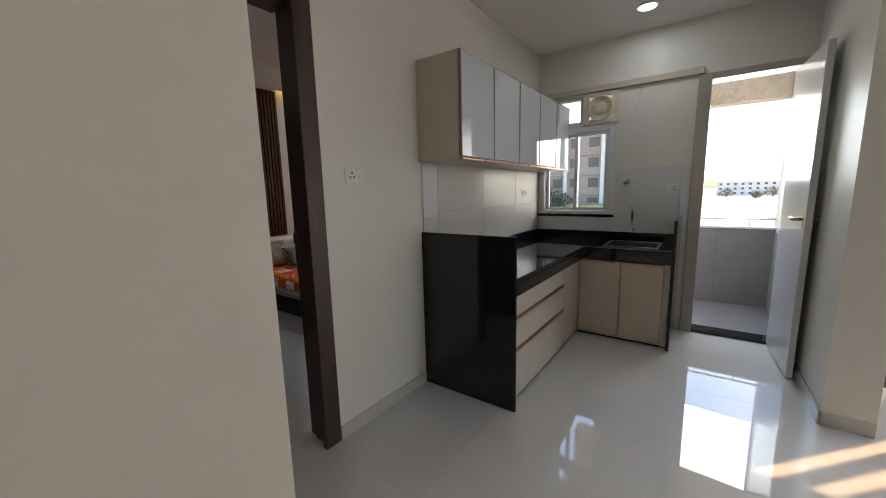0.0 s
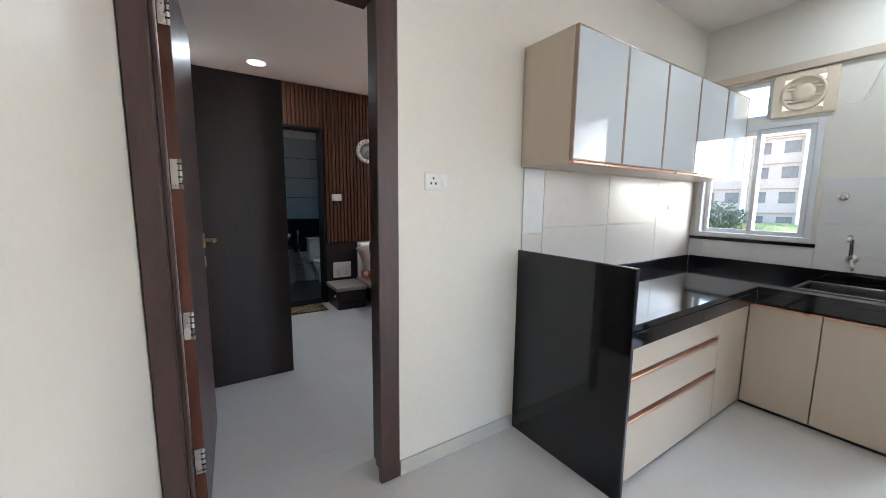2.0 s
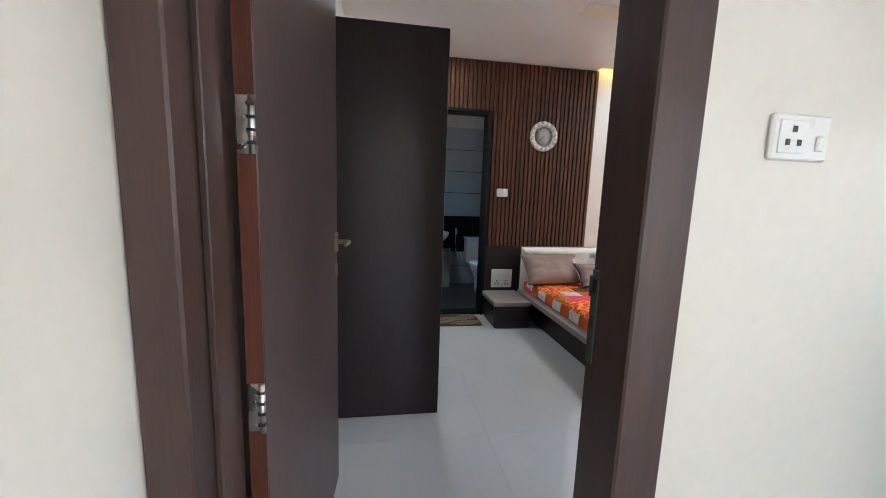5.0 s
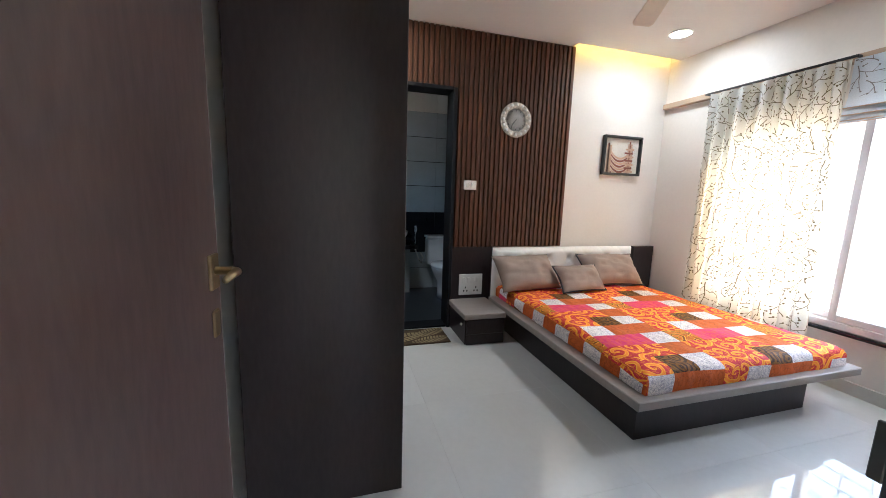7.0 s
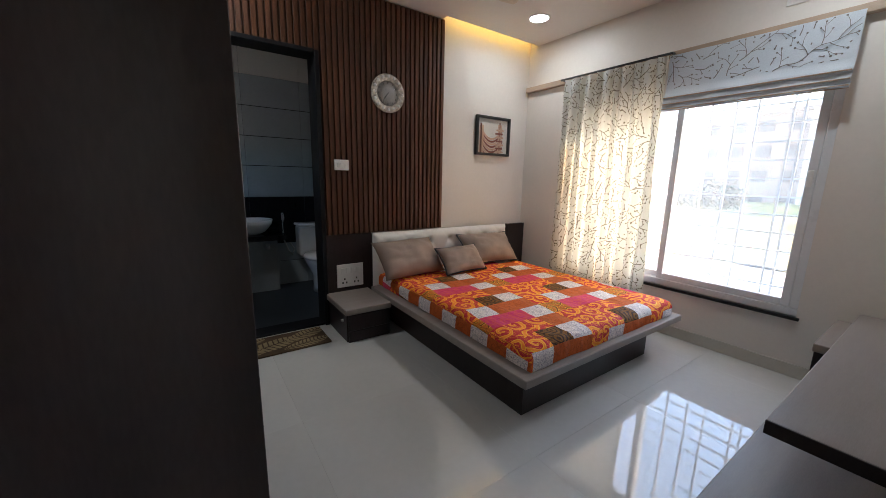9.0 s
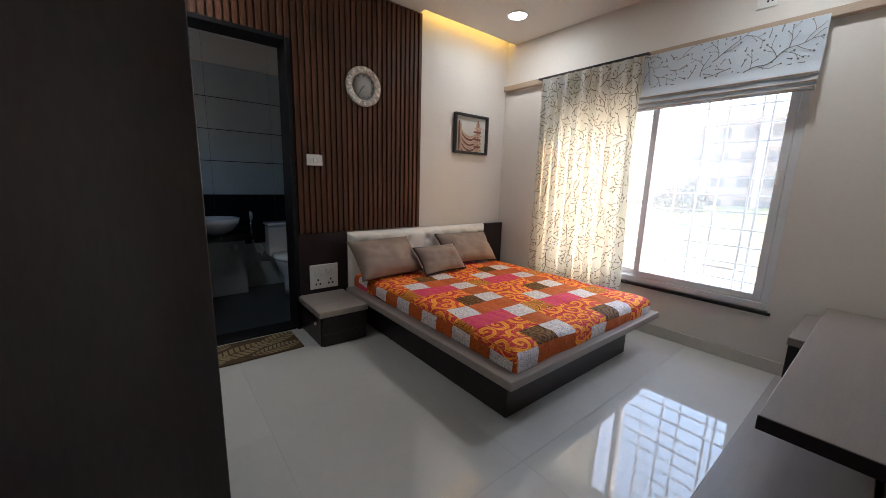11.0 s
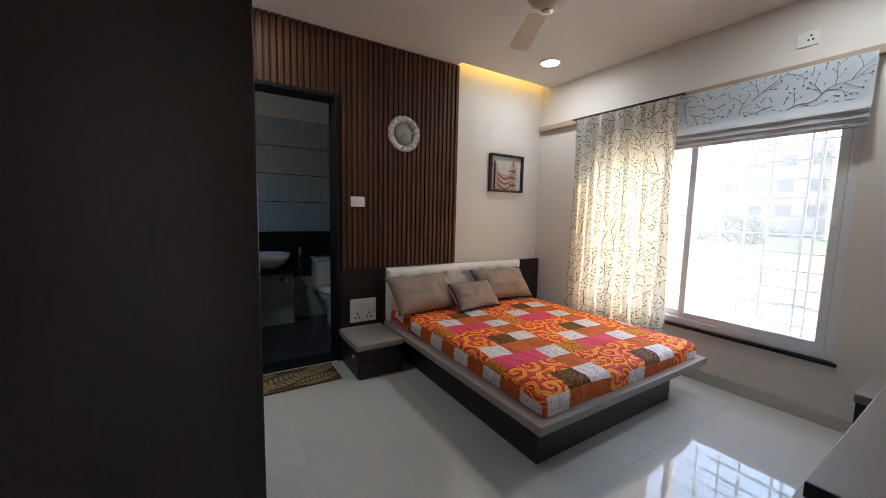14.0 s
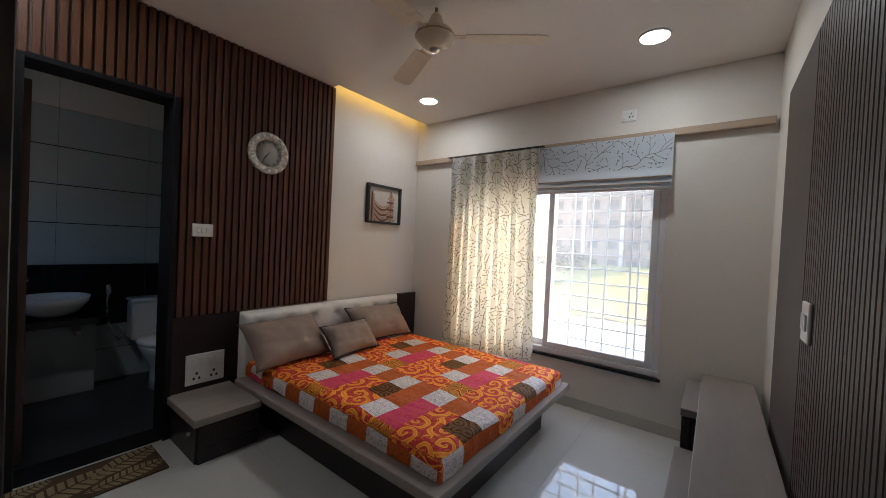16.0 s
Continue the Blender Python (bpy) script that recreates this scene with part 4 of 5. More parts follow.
def cloth_block(x0, x1, y0, y1, z0, z1, r=0.05):
    """Mattress under its sheet: a soft block with the cloth's own coordinates."""
    bm = bmesh.new()
    uvl = bm.loops.layers.uv.new("cloth")
    cell = 0.022
    drop = z1 - z0
    nu, nv = int((x1 - x0 + 2 * drop) / cell), int((y1 - y0 + 2 * drop) / cell)
    grid, cloth = [], {}
    for j in range(nv + 1):
        row = []
        for i in range(nu + 1):
            u = -drop + i * (x1 - x0 + 2 * drop) / nu
            v = -drop + j * (y1 - y0 + 2 * drop) / nv
            cu_, cv = min(max(u, 0), x1 - x0), min(max(v, 0), y1 - y0)
            du, dv = u - cu_, v - cv
            over = max(abs(du), abs(dv))
            z = z1 - over
            x, y = x0 + cu_, y0 + cv
            # rounded shoulder
            e = min(cu_, x1 - x0 - cu_, cv, y1 - y0 - cv)
            if over == 0 and e < r:
                z -= 0.35 * r * (1 - e / r) ** 2
            if over > 0:
                z -= 0.35 * r * max(0, 1 - over / r)
                x += (1 if du > 0 else -1 if du < 0 else 0) * 0.012 * min(1, over / 0.04)
                y += (1 if dv > 0 else -1 if dv < 0 else 0) * 0.012 * min(1, over / 0.04)
            w = noise.noise(Vector((x * 3.1, y * 3.1, z * 2))) * 0.006 + noise.noise(Vector((x * 11, y * 9, z * 6))) * 0.0032 + abs(noise.noise(Vector((x * 2.3 + y, y * 5.5, 4.0)))) * 0.006
            if over > 0:
                x += w * 1.2
                y += w * 1.2
            else:
                z += w
            vt = bm.verts.new((x, y, max(z, z0 + 0.001)))
            # the long side is tucked under along a seam
            cloth[vt] = (u - (0.11 if u < -0.001 else 0), v)
            row.append(vt)
        grid.append(row)
    for j in range(nv):
        for i in range(nu):
            f = bm.faces.new((grid[j][i], grid[j][i + 1], grid[j + 1][i + 1], grid[j + 1][i]))
            for lp in f.loops:
                lp[uvl].uv = cloth[lp.vert]
    return bm


mat_ = thing("mattress", 2.78, 3.5, 0.29, "mattress under an orange and pink patchwork bedsheet", "mattress")
part("bedsheet", cloth_block(2.045, 3.470, 2.632, YS - 0.10, 0.292, 0.402), M_SHEET, mat_, "orange, pink, ochre and white patchwork bedsheet", True)


def pillow(cx, cy, cz, w, h, d, lean, turn, label, piping=True):
    """A leaning cushion with pinched corners and a dark cord round its seam."""
    ob = thing("pillow", cx, cy, cz, label, "pillow", "pillows on the bed")
    m = pose(cx, cy, cz, lean, 0, turn)
    bm = bmesh.new()
    N = 22

    def edge(a, b):
        # outline drawn in along the sides
        return a * (1 - 0.10 * (1 - b * b)), b

    def pt(i, j, s):
        a, b = -1 + 2 * i / N, -1 + 2 * j / N
        ax, _ = edge(a, b)
        bz, _ = edge(b, a)
        t = ((1 - a * a) * (1 - b * b)) ** 0.42
        wob = noise.noise(Vector((a * 1.7 + cx * 5, b * 1.7, s * 3.0))) * 0.024 * t + noise.noise(Vector((a * 5 + cx * 3, b * 3, s * 2.0))) * 0.007 * t - abs(noise.noise(Vector((a * 2.2 + b * 1.5 + cx, b * 2 - a, s * 5.0)))) * 0.026 * t
        return m @ Vector((ax * w / 2, s * (d / 2 * t + wob), (bz + 1) * h / 2))

    for s in (-1, 1):
        g = [[bm.verts.new(pt(i, j, s)) for i in range(N + 1)] for j in range(N + 1)]
        for j in range(N):
            for i in range(N):
                bm.faces.new((g[j][i], g[j][i + 1], g[j + 1][i + 1], g[j + 1][i]))
    bmesh.ops.remove_doubles(bm, verts=bm.verts, dist=0.0005)
    part("cover", bm, M_PILLOW, ob, "", True)
    if piping:
        loop = [pt(i, 0, 1) for i in range(N)] + [pt(N, j, 1) for j in range(N)] + [pt(N - i, N, 1) for i in range(N)] + [pt(0, N - j, 1) for j in range(N + 1)]
        tube("piping", loop, 0.0075, M_PIPING, ob, "dark cord piping", 6)
    return ob


pillow(2.24, 4.04, 0.416, 0.60, 0.36, 0.22, -42, 5, "taupe satin pillow leaning on the headboard", False)
pillow(3.12, 4.07, 0.416, 0.60, 0.345, 0.21, -42, -5, "taupe satin pillow with dark piping")
pillow(2.68, 3.93, 0.416, 0.46, 0.265, 0.17, -42, 4, "small taupe cushion with dark piping")

# bedside table
nst = thing("bedside_table", 1.8, 4.2, 0, "low dark brown bedside drawer with a grey top", "bedside table")
box("body", 1.612, 1.955, 3.99, YS - 0.031, 0.0, 0.218, M_DARK, nst, 0.003)
dr = box("drawer", 1.622, 1.950, 3.972, 3.989, 0.09, 0.212, M_DARK, nst, 0.003)
box("plinth", 1.622, 1.950, 3.976, 3.989, 0.0, 0.085, M_DARK, nst, 0.002)
lathe("knob", [(0.008, 0.0), (0.012, -0.012), (0.011, -0.02), (0.004, -0.022)], (1.605, 4.08, 0.15), M_STEEL, nst, "y", 12)
box("top", 1.592, 1.955, 3.955, YS - 0.031, 0.220, 0.264, M_GREYLAM, nst, 0.004, "grey wood top")

# television unit: low shelf, long upper shelf, end block
tv = thing("tv_unit", 2.8, 1.6, 0, "grey and dark brown laminate television unit with stepped shelves", "tv unit")
YT = YB + 0.044
box("low_shelf", 1.55, 3.245, YT, 1.895, 0.175, 0.220, M_GREYLAM, tv, 0.003, "grey lower shelf")
box("low_base", 1.65, 3.24, YT, 1.80, 0.0, 0.174, M_DARK, tv, 0.003)
box("end_top", 3.24, XW - 0.014, YT, 1.878, 0.398, 0.440, M_GREYLAM, tv, 0.003, "grey top of the end block")
box("end_front", 3.252, XW - 0.016, 1.83, 1.872, 0.0, 0.397, M_DARK, tv, 0.003, "dark brown front panel")
box("shelf", 2.155, XW - 0.014, YT, 1.80, 0.455, 0.500, M_GREYLAM, tv, 0.003, "long grey floating shelf")
box("shelf_end", 2.149, 2.1545, YT, 1.80, 0.455, 0.500, M_DARK, tv, 0.001, "dark shelf end")
box("end_body", 3.27, XW - 0.016, YT, 1.829, 0.0, 0.397, M_DARK, tv, 0.002)

# mat by the bathroom
rg = bmesh.new()
add_box(rg, 0.90, 1.52, 4.06, 4.375, 0.001, 0.012, 0.004)
rug = tagged(part("door_mat", rg, M_RUG), "dark brown mat with large ochre leaves on the floor", "mat")
for lx, ly, ln, lw, la in ((1.12, 4.20, 0.17, 0.060, 18), (1.38, 4.28, 0.14, 0.052, 24), (0.96, 4.12, 0.11, 0.045, 24), (1.36, 4.13, 0.13, 0.044, 10), (1.00, 4.32, 0.09, 0.035, 14)):
    lf = bmesh.new()
    ca, sa = math.cos(radians(la)), math.sin(radians(la))

    def leaf_point(u, v, z):
        px, py = u * ln * 1.3, v * lw * 1.35
        return (min(1.516, max(0.904, lx + px * ca - py * sa)), min(4.371, max(4.064, ly + px * sa + py * ca)), z)

    # each half is a fan of ribbed strips
    for side in (-1, 1):
        for k in range(12):
            u0, u1 = -1 + 2 * (k + 0.08) / 12, -1 + 2 * (k + 0.80) / 12
            w0, w1_ = (1 - u0 * u0) ** 0.8, (1 - u1 * u1) ** 0.8
            q = [leaf_point(u0, side * 0.07, 0.0135), leaf_point(u1, side * 0.07, 0.0135), leaf_point(min(1, u1 + 0.12 * w1_), side * max(0.1, w1_), 0.0125), leaf_point(min(1, u0 + 0.12 * w0), side * max(0.1, w0), 0.0125)]
            vs = [lf.verts.new(c) for c in (q if side > 0 else q[::-1])]
            lf.faces.new(vs)
    part("woven_leaf", lf, M_OCHRE, rug, "ochre woven leaf with dark ribs")

# wall clock
ck = thing("wall_clock", 2.155, YS - 0.04, 1.875, "round carved wall clock with an inlaid white rim", "wall clock")
CY = YS - 0.0405
lathe("rim", [(0.146, 0.0), (0.150, -0.012), (0.143, -0.024), (0.122, -0.026), (0.098, -0.014), (0.096, -0.004), (0.096, 0.0)], (2.155, CY, 1.875), varied("carved_bone_rim", (0.58, 0.51, 0.44), 0.45, 0.5, 30, 60, 0.6), ck, "y", 48, "cream and brown carved rim")
lathe("dial", [(0.097, -0.003), (0.097, -0.006), (0.02, -0.0065)], (2.155, CY, 1.875), M_CLOCKFACE, ck, "y", 40)
gl_ = lathe("cover_glass", [(0.098, -0.012), (0.098, -0.014), (0.05, -0.018), (0.01, -0.019)], (2.155, CY, 1.875), M_GLASS, ck, "y", 40)
gl_.visible_shadow = False
for a, ln, wd_ in ((222, 0.05, 0.006), (216, 0.075, 0.004)):
    b = bmesh.new()
    add_box(b, -wd_ / 2, wd_ / 2, -0.0095, -0.0085, -0.012, ln)
    bmesh.ops.rotate(b, verts=b.verts, cent=(0, 0, 0), matrix=Matrix.Rotation(radians(a), 3, "Y"))
    bmesh.ops.translate(b, verts=b.verts, vec=(2.155, CY, 1.875))
    part("clock_hand", b, M_BLACKPL, ck)
petal = bmesh.new()
add_lathe(petal, [(0.013, 0.0), (0.009, -0.004), (0.002, -0.006)], (0, 0, 0), "y", 10)
pm = bpy.data.meshes.new("inlay")
petal.to_mesh(pm)
petal.free()
pm.materials.append(M_WHITEPL)
for k in range(16):
    a = k * math.pi / 8
    o = new("inlay", pm)
    o.parent = ck
    o.matrix_parent_inverse = ck.matrix_basis.inverted()
    o.location = (2.155 + 0.127 * math.cos(a), CY - 0.025, 1.875 + 0.127 * math.sin(a))
for k in range(12):
    a = k * math.pi / 6
    box("hour_mark", 2.155 + 0.08 * math.cos(a) - 0.003, 2.155 + 0.08 * math.cos(a) + 0.003, CY - 0.008, CY - 0.0068, 1.875 + 0.08 * math.sin(a) - 0.006, 1.875 + 0.08 * math.sin(a) + 0.006, M_BLACKPL, ck, 0)

# framed print
PX0, PX1, PZ0, PZ1 = 3.120, 3.568, 1.448, 1.826
pc = thing("picture_frame", 3.35, YS, 1.45, "framed brown and cream print in a dark frame", "picture")
fb = bmesh.new()
for b in ((PX0, PX0 + 0.022, PZ0, PZ1), (PX1 - 0.022, PX1, PZ0, PZ1), (PX0 + 0.022, PX1 - 0.022, PZ0, PZ0 + 0.022), (PX0 + 0.022, PX1 - 0.022, PZ1 - 0.022, PZ1)):
    add_box(fb, b[0], b[1], YS - 0.040, YS - 0.002, b[2], b[3], 0.002)
part("frame", fb, M_BLACKPL, pc)
box("print", PX0 + 0.02, PX1 - 0.02, YS - 0.010, YS - 0.006, PZ0 + 0.02, PZ1 - 0.02, M_PAPER, pc, 0, "abstract stepped pattern in red-brown and beige")
# stepped figure of plain shapes: two uprights joined by hanging bands
fx0, fx1 = PX0 + 0.05, PX1 - 0.05
for k in range(9):
    a = bmesh.new()
    n_ = 14
    top, bot = [], []
    for i in range(n_ + 1):
        u = i / n_
        sag = 0.105 * (1 - (2 * u - 1) ** 2)
        z = PZ1 - 0.10 - k * 0.026 - sag
        top.append(a.verts.new((fx0 + 0.02 + u * (fx1 - fx0 - 0.06), YS - 0.0115, max(z, PZ0 + 0.025))))
        bot.append(a.verts.new((fx0 + 0.02 + u * (fx1 - fx0 - 0.06), YS - 0.0115, max(z - 0.021, PZ0 + 0.022))))
    for i in range(n_):
        a.faces.new((top[i], top[i + 1], bot[i + 1], bot[i]))
    part("print_band", a, M_PRINTRED if k % 2 else M_PRINTBEIGE, pc)
for x0, x1, z0, z1, mt in ((fx0, fx0 + 0.055, PZ0 + 0.022, PZ1 - 0.09, M_PRINTBEIGE), (fx0 + 0.010, fx0 + 0.030, PZ0 + 0.022, PZ1 - 0.07, M_PRINTRED), (fx1 - 0.10, fx1 - 0.05, PZ0 + 0.03, PZ1 - 0.07, M_PRINTBEIGE), (fx1 - 0.085, fx1 - 0.07, PZ0 + 0.05, PZ1 - 0.05, M_PRINTRED)):
    box("print_upright", x0, x1, YS - 0.0135, YS - 0.012, z0, z1, mt, pc, 0)
for k in range(7):
    zz = PZ0 + 0.03 + k * 0.036
    box("print_band", fx1 - 0.125 - 0.006 * (k % 3), fx1 - 0.025 - 0.010 * (k % 2), YS - 0.0145, YS - 0.0138, zz, zz + 0.017, M_PRINTRED if k % 2 else M_PRINTBEIGE, pc, 0)
pg = box("cover_glass", PX0 + 0.021, PX1 - 0.021, YS - 0.030, YS - 0.028, PZ0 + 0.021, PZ1 - 0.021, M_GLASS, pc, 0)
pg.visible_shadow = False

# curtain and roman blind
cb = bmesh.new()
uvl = cb.loops.layers.uv.new("cloth")


def sheet_point(u, v, y0, y1, z0, z1, x, folds, amp, taper):
    """A place on a hanging pleated sheet; u runs along its width, v down."""
    ph = u * folds * 2 * math.pi
    a = amp * (0.55 + 0.6 * v) * (0.75 + 0.5 * noise.noise(Vector((u * 9, v * 0.8, 3.1))))
    if v < 0.12:
        a *= 1.0 + 0.35 * math.sin(math.pi * v / 0.12)
    yy = y0 + (y1 - y0) * (u + (u - 0.5) * taper * v) + 0.012 * math.sin(ph * 0.5 + 4 * v)
    z = z1 + (z0 - z1) * v
    return Vector((x + a * math.sin(ph + 0.9 * noise.noise(Vector((u * 4, v * 1.5, 0)))), yy, z + 0.006 * math.sin(ph) * max(0, v - 0.95) * 20))


def curtain_sheet(bm, uvl, y0, y1, z0, z1, x, folds, amp, taper=0.0):
    nu, nv = folds * 20, 46
    g, cloth = [], {}
    for j in range(nv + 1):
        row = []
        for i in range(nu + 1):
            u, v = i / nu, j / nv
            vt = bm.verts.new(sheet_point(u, v, y0, y1, z0, z1, x, folds, amp, taper))
            cloth[vt] = (u * (y1 - y0) * 1.9, z1 + (z0 - z1) * v)
            row.append(vt)
        g.append(row)
    for j in range(nv):
        for i in range(nu):
            f = bm.faces.new((g[j][i], g[j][i + 1], g[j + 1][i + 1], g[j + 1][i]))
            for lp in f.loops:
                lp[uvl].uv = cloth[lp.vert]
    return bm


def twig_print(name, material, parent, width, height, place, seed, starts, clear, length, thick):
    """Wandering stems with forked side twigs and berries, lying on a cloth. place(s, d): the point s along and d down the cloth."""
    rnd = random.Random(seed)
    verts, faces = [], []

    def ribbon(pts, w0, w1):
        for i in range(len(pts) - 1):
            (xa, za), (xb, zb) = pts[i], pts[i + 1]
            if not (0 < xa < width and 0 < xb < width and 0 < za < height and 0 < zb < height):
                continue
            dx, dz = xb - xa, zb - za
            ln = math.hypot(dx, dz) or 1
            nx, nz = -dz / ln / 2, dx / ln / 2
            a = w0 + (w1 - w0) * i / len(pts)
            k = len(verts)
            verts.extend(place(px, pz) for px, pz in ((xa - nx * a, za - nz * a), (xa + nx * a, za + nz * a), (xb + nx * a, zb + nz * a), (xb - nx * a, zb - nz * a)))
            faces.append((k, k + 1, k + 2, k + 3))

    def berry(cx, cz, r):
        if r < cx < width - r and r < cz < height - r:
            k = len(verts)
            verts.extend(place(cx + r * math.cos(q * math.pi / 3), cz + r * math.sin(q * math.pi / 3)) for q in range(6))
            faces.append(tuple(range(k, k + 6)))

    taken, count = {}, [0]

    def free(x, z, mine):
        """Whether no other stem lies near."""
        i, j = int(x / clear), int(z / clear)
        return all(taken.get((i + a, j + b), mine[0]) in mine for a in (-1, 0, 1) for b in (-1, 0, 1))

    def grow(x, z, heading, ln, w, depth, parent_id):
        count[0] += 1
        me_id, pts, bend = count[0], [(x, z)], rnd.choice((-1, 1)) * rnd.uniform(3, 11)
        forks, side = [], rnd.choice((-1, 1))
        for i in range(max(3, int(ln / 0.011))):
            heading += bend * 0.011 + rnd.uniform(-0.08, 0.08)
            if i % 8 == 7:
                bend = -bend
            nx, nz = x + 0.011 * math.cos(heading), z + 0.011 * math.sin(heading)
            if not (0 < nx < width and 0 < nz < height) or not free(nx, nz, (me_id, parent_id)):
                break
            x, z = nx, nz
            pts.append((x, z))
            if depth < 2 and i % 3 == 2:
                side = -side
                forks.append((x, z, heading + side * rnd.uniform(0.6, 1.0)))
        for px, pz in pts:
            taken[int(px / clear), int(pz / clear)] = me_id
        ribbon(pts, w, w * 0.5)
        if len(pts) > 2:
            berry(x, z, thick * rnd.uniform(0.8, 1.2))
        for fx_, fz_, fh in forks:
            grow(fx_, fz_, fh, ln * rnd.uniform(0.25, 0.45), w * 0.72, depth + 1, me_id)

    for _ in range(starts):
        x, z = rnd.uniform(0, width), rnd.uniform(0, height)
        if free(x, z, (0,)):
            grow(x, z, rnd.uniform(0, 2 * math.pi), length * rnd.uniform(0.7, 1.2), thick, 0, 0)
    me = bpy.data.meshes.new(name)
    me.from_pydata([tuple(v) for v in verts], [], faces)
    me.materials.append(material)
    ob = new(name, me)
    ob.parent = parent
    ob.matrix_parent_inverse = parent.matrix_basis.inverted()
    ob["kind"] = "stuff"
    return ob


ct = thing("curtain", XW - 0.08, 3.45, 0.25, "cream curtain printed with grey twigs, hanging at the window", "curtain")
CSH = (2.985, 3.89, 0.315, 2.125, XW - 0.100, 11, 0.034, 0.03)
part("cloth", curtain_sheet(cb, uvl, *CSH), M_CURTAIN, ct, "", True)
twig_print("twig_print", M_TWIG, ct, 1.9 * 0.905, 1.81, lambda a, d: sheet_point(a / (1.9 * 0.905), d / 1.81, *CSH) - Vector((0.003, 0, 0)), 5, 2200, 0.0108, 0.22, 0.0064)["label"] = "olive-brown printed twigs with berries"
rod = thing("curtain_rod", XW - 0.095, 3.0, 2.13, "thin dark curtain track under the ledge", "curtain rod")
tube("rod", [(XW - 0.095, 2.96, 2.138), (XW - 0.095, 3.94, 2.138)], 0.009, M_BLACKPL, rod)
for yy in (2.97, 3.45, 3.93):
    box("bracket", XW - 0.10, XW - 0.056, yy - 0.008, yy + 0.008, 2.132, 2.146, M_BLACKPL, rod, 0.001)
rb = thing("roman_blind", XW - 0.07, 2.5, 1.74, "roman blind with twig print, pulled up over the window", "blind")
bm = bmesh.new()
uvl = bm.loops.layers.uv.new("cloth")
prof = [(0.068, 2.128), (0.066, 2.06), (0.067, 1.98), (0.070, 1.90), (0.082, 1.848), (0.098, 1.826), (0.090, 1.815), (0.070, 1.822), (0.088, 1.800), (0.104, 1.778), (0.094, 1.768), (0.072, 1.776), (0.088, 1.760), (0.108, 1.745), (0.096, 1.737), (0.070, 1.742)]
rows_, dist = [], 0
for i, (d, z) in enumerate(prof):
    if i:
        dist += math.hypot(d - prof[i - 1][0], z - prof[i - 1][1])
    rows_.append([(bm.verts.new((XW - d - 0.003 * math.sin(k * 1.3 + i), 2.03 + k * (2.99 - 2.03) / 20, z + 0.004 * math.sin(k * 0.9 + i * 0.4) * (i > 3))), (k * 0.051, -dist)) for k in range(21)])
for a, b in zip(rows_, rows_[1:]):
    for k in range(20):
        f = bm.faces.new((a[k][0], a[k + 1][0], b[k + 1][0], b[k][0]))
        for lp, uv in zip(f.loops, (a[k][1], a[k + 1][1], b[k + 1][1], b[k][1])):
            lp[uvl].uv = uv
part("cloth", bm, M_BLIND, rb, "", True)
twig_print("twig_print", M_TWIGGREY, rb, 0.95, 0.235, lambda a, d: Vector((XW - 0.0735, 2.985 - a, 2.125 - d)), 11, 420, 0.0140, 0.40, 0.0054)["label"] = "grey-brown printed twigs with berries"
for dz in (0.0, 0.034, 0.078):
    tube("fold_binding", [(XW - 0.104, 2.033, 1.748 + dz), (XW - 0.104, 2.987, 1.748 + dz)], 0.0045, M_TRIM, rb, "brown binding along a fold")
tube("bottom_bar", [(XW - 0.085, 2.033, 1.741), (XW - 0.085, 2.987, 1.741)], 0.007, M_TRIM, rb)

# ceiling fan
fx, fy, fz = 2.36, 3.04, 2.385
fan = thing("ceiling_fan", fx, fy, H, "cream three-blade ceiling fan at rest", "ceiling fan")
tube("rod", [(fx, fy, H), (fx, fy, fz + 0.13)], 0.010, M_BRASS, fan, "short dark hanger")
lathe("lower_canopy", [(0.014, 0.15), (0.030, 0.13), (0.050, 0.07), (0.056, 0.055)], (fx, fy, fz), M_FAN, fan, "z", 28)
lathe("motor", [(0.06, 0.055), (0.098, 0.045), (0.108, 0.025), (0.108, 0.012), (0.095, -0.004), (0.080, -0.022), (0.055, -0.040), (0.03, -0.046)], (fx, fy, fz), M_FAN, fan, "z", 36)
lathe("trim_ring", [(0.1085, 0.022), (0.111, 0.018), (0.1085, 0.013)], (fx, fy, fz), M_BRASS, fan, "z", 36, "brass ring")
lathe("cap", [(0.030, -0.045), (0.026, -0.056), (0.012, -0.060)], (fx, fy, fz), M_STEEL, fan, "z", 20)
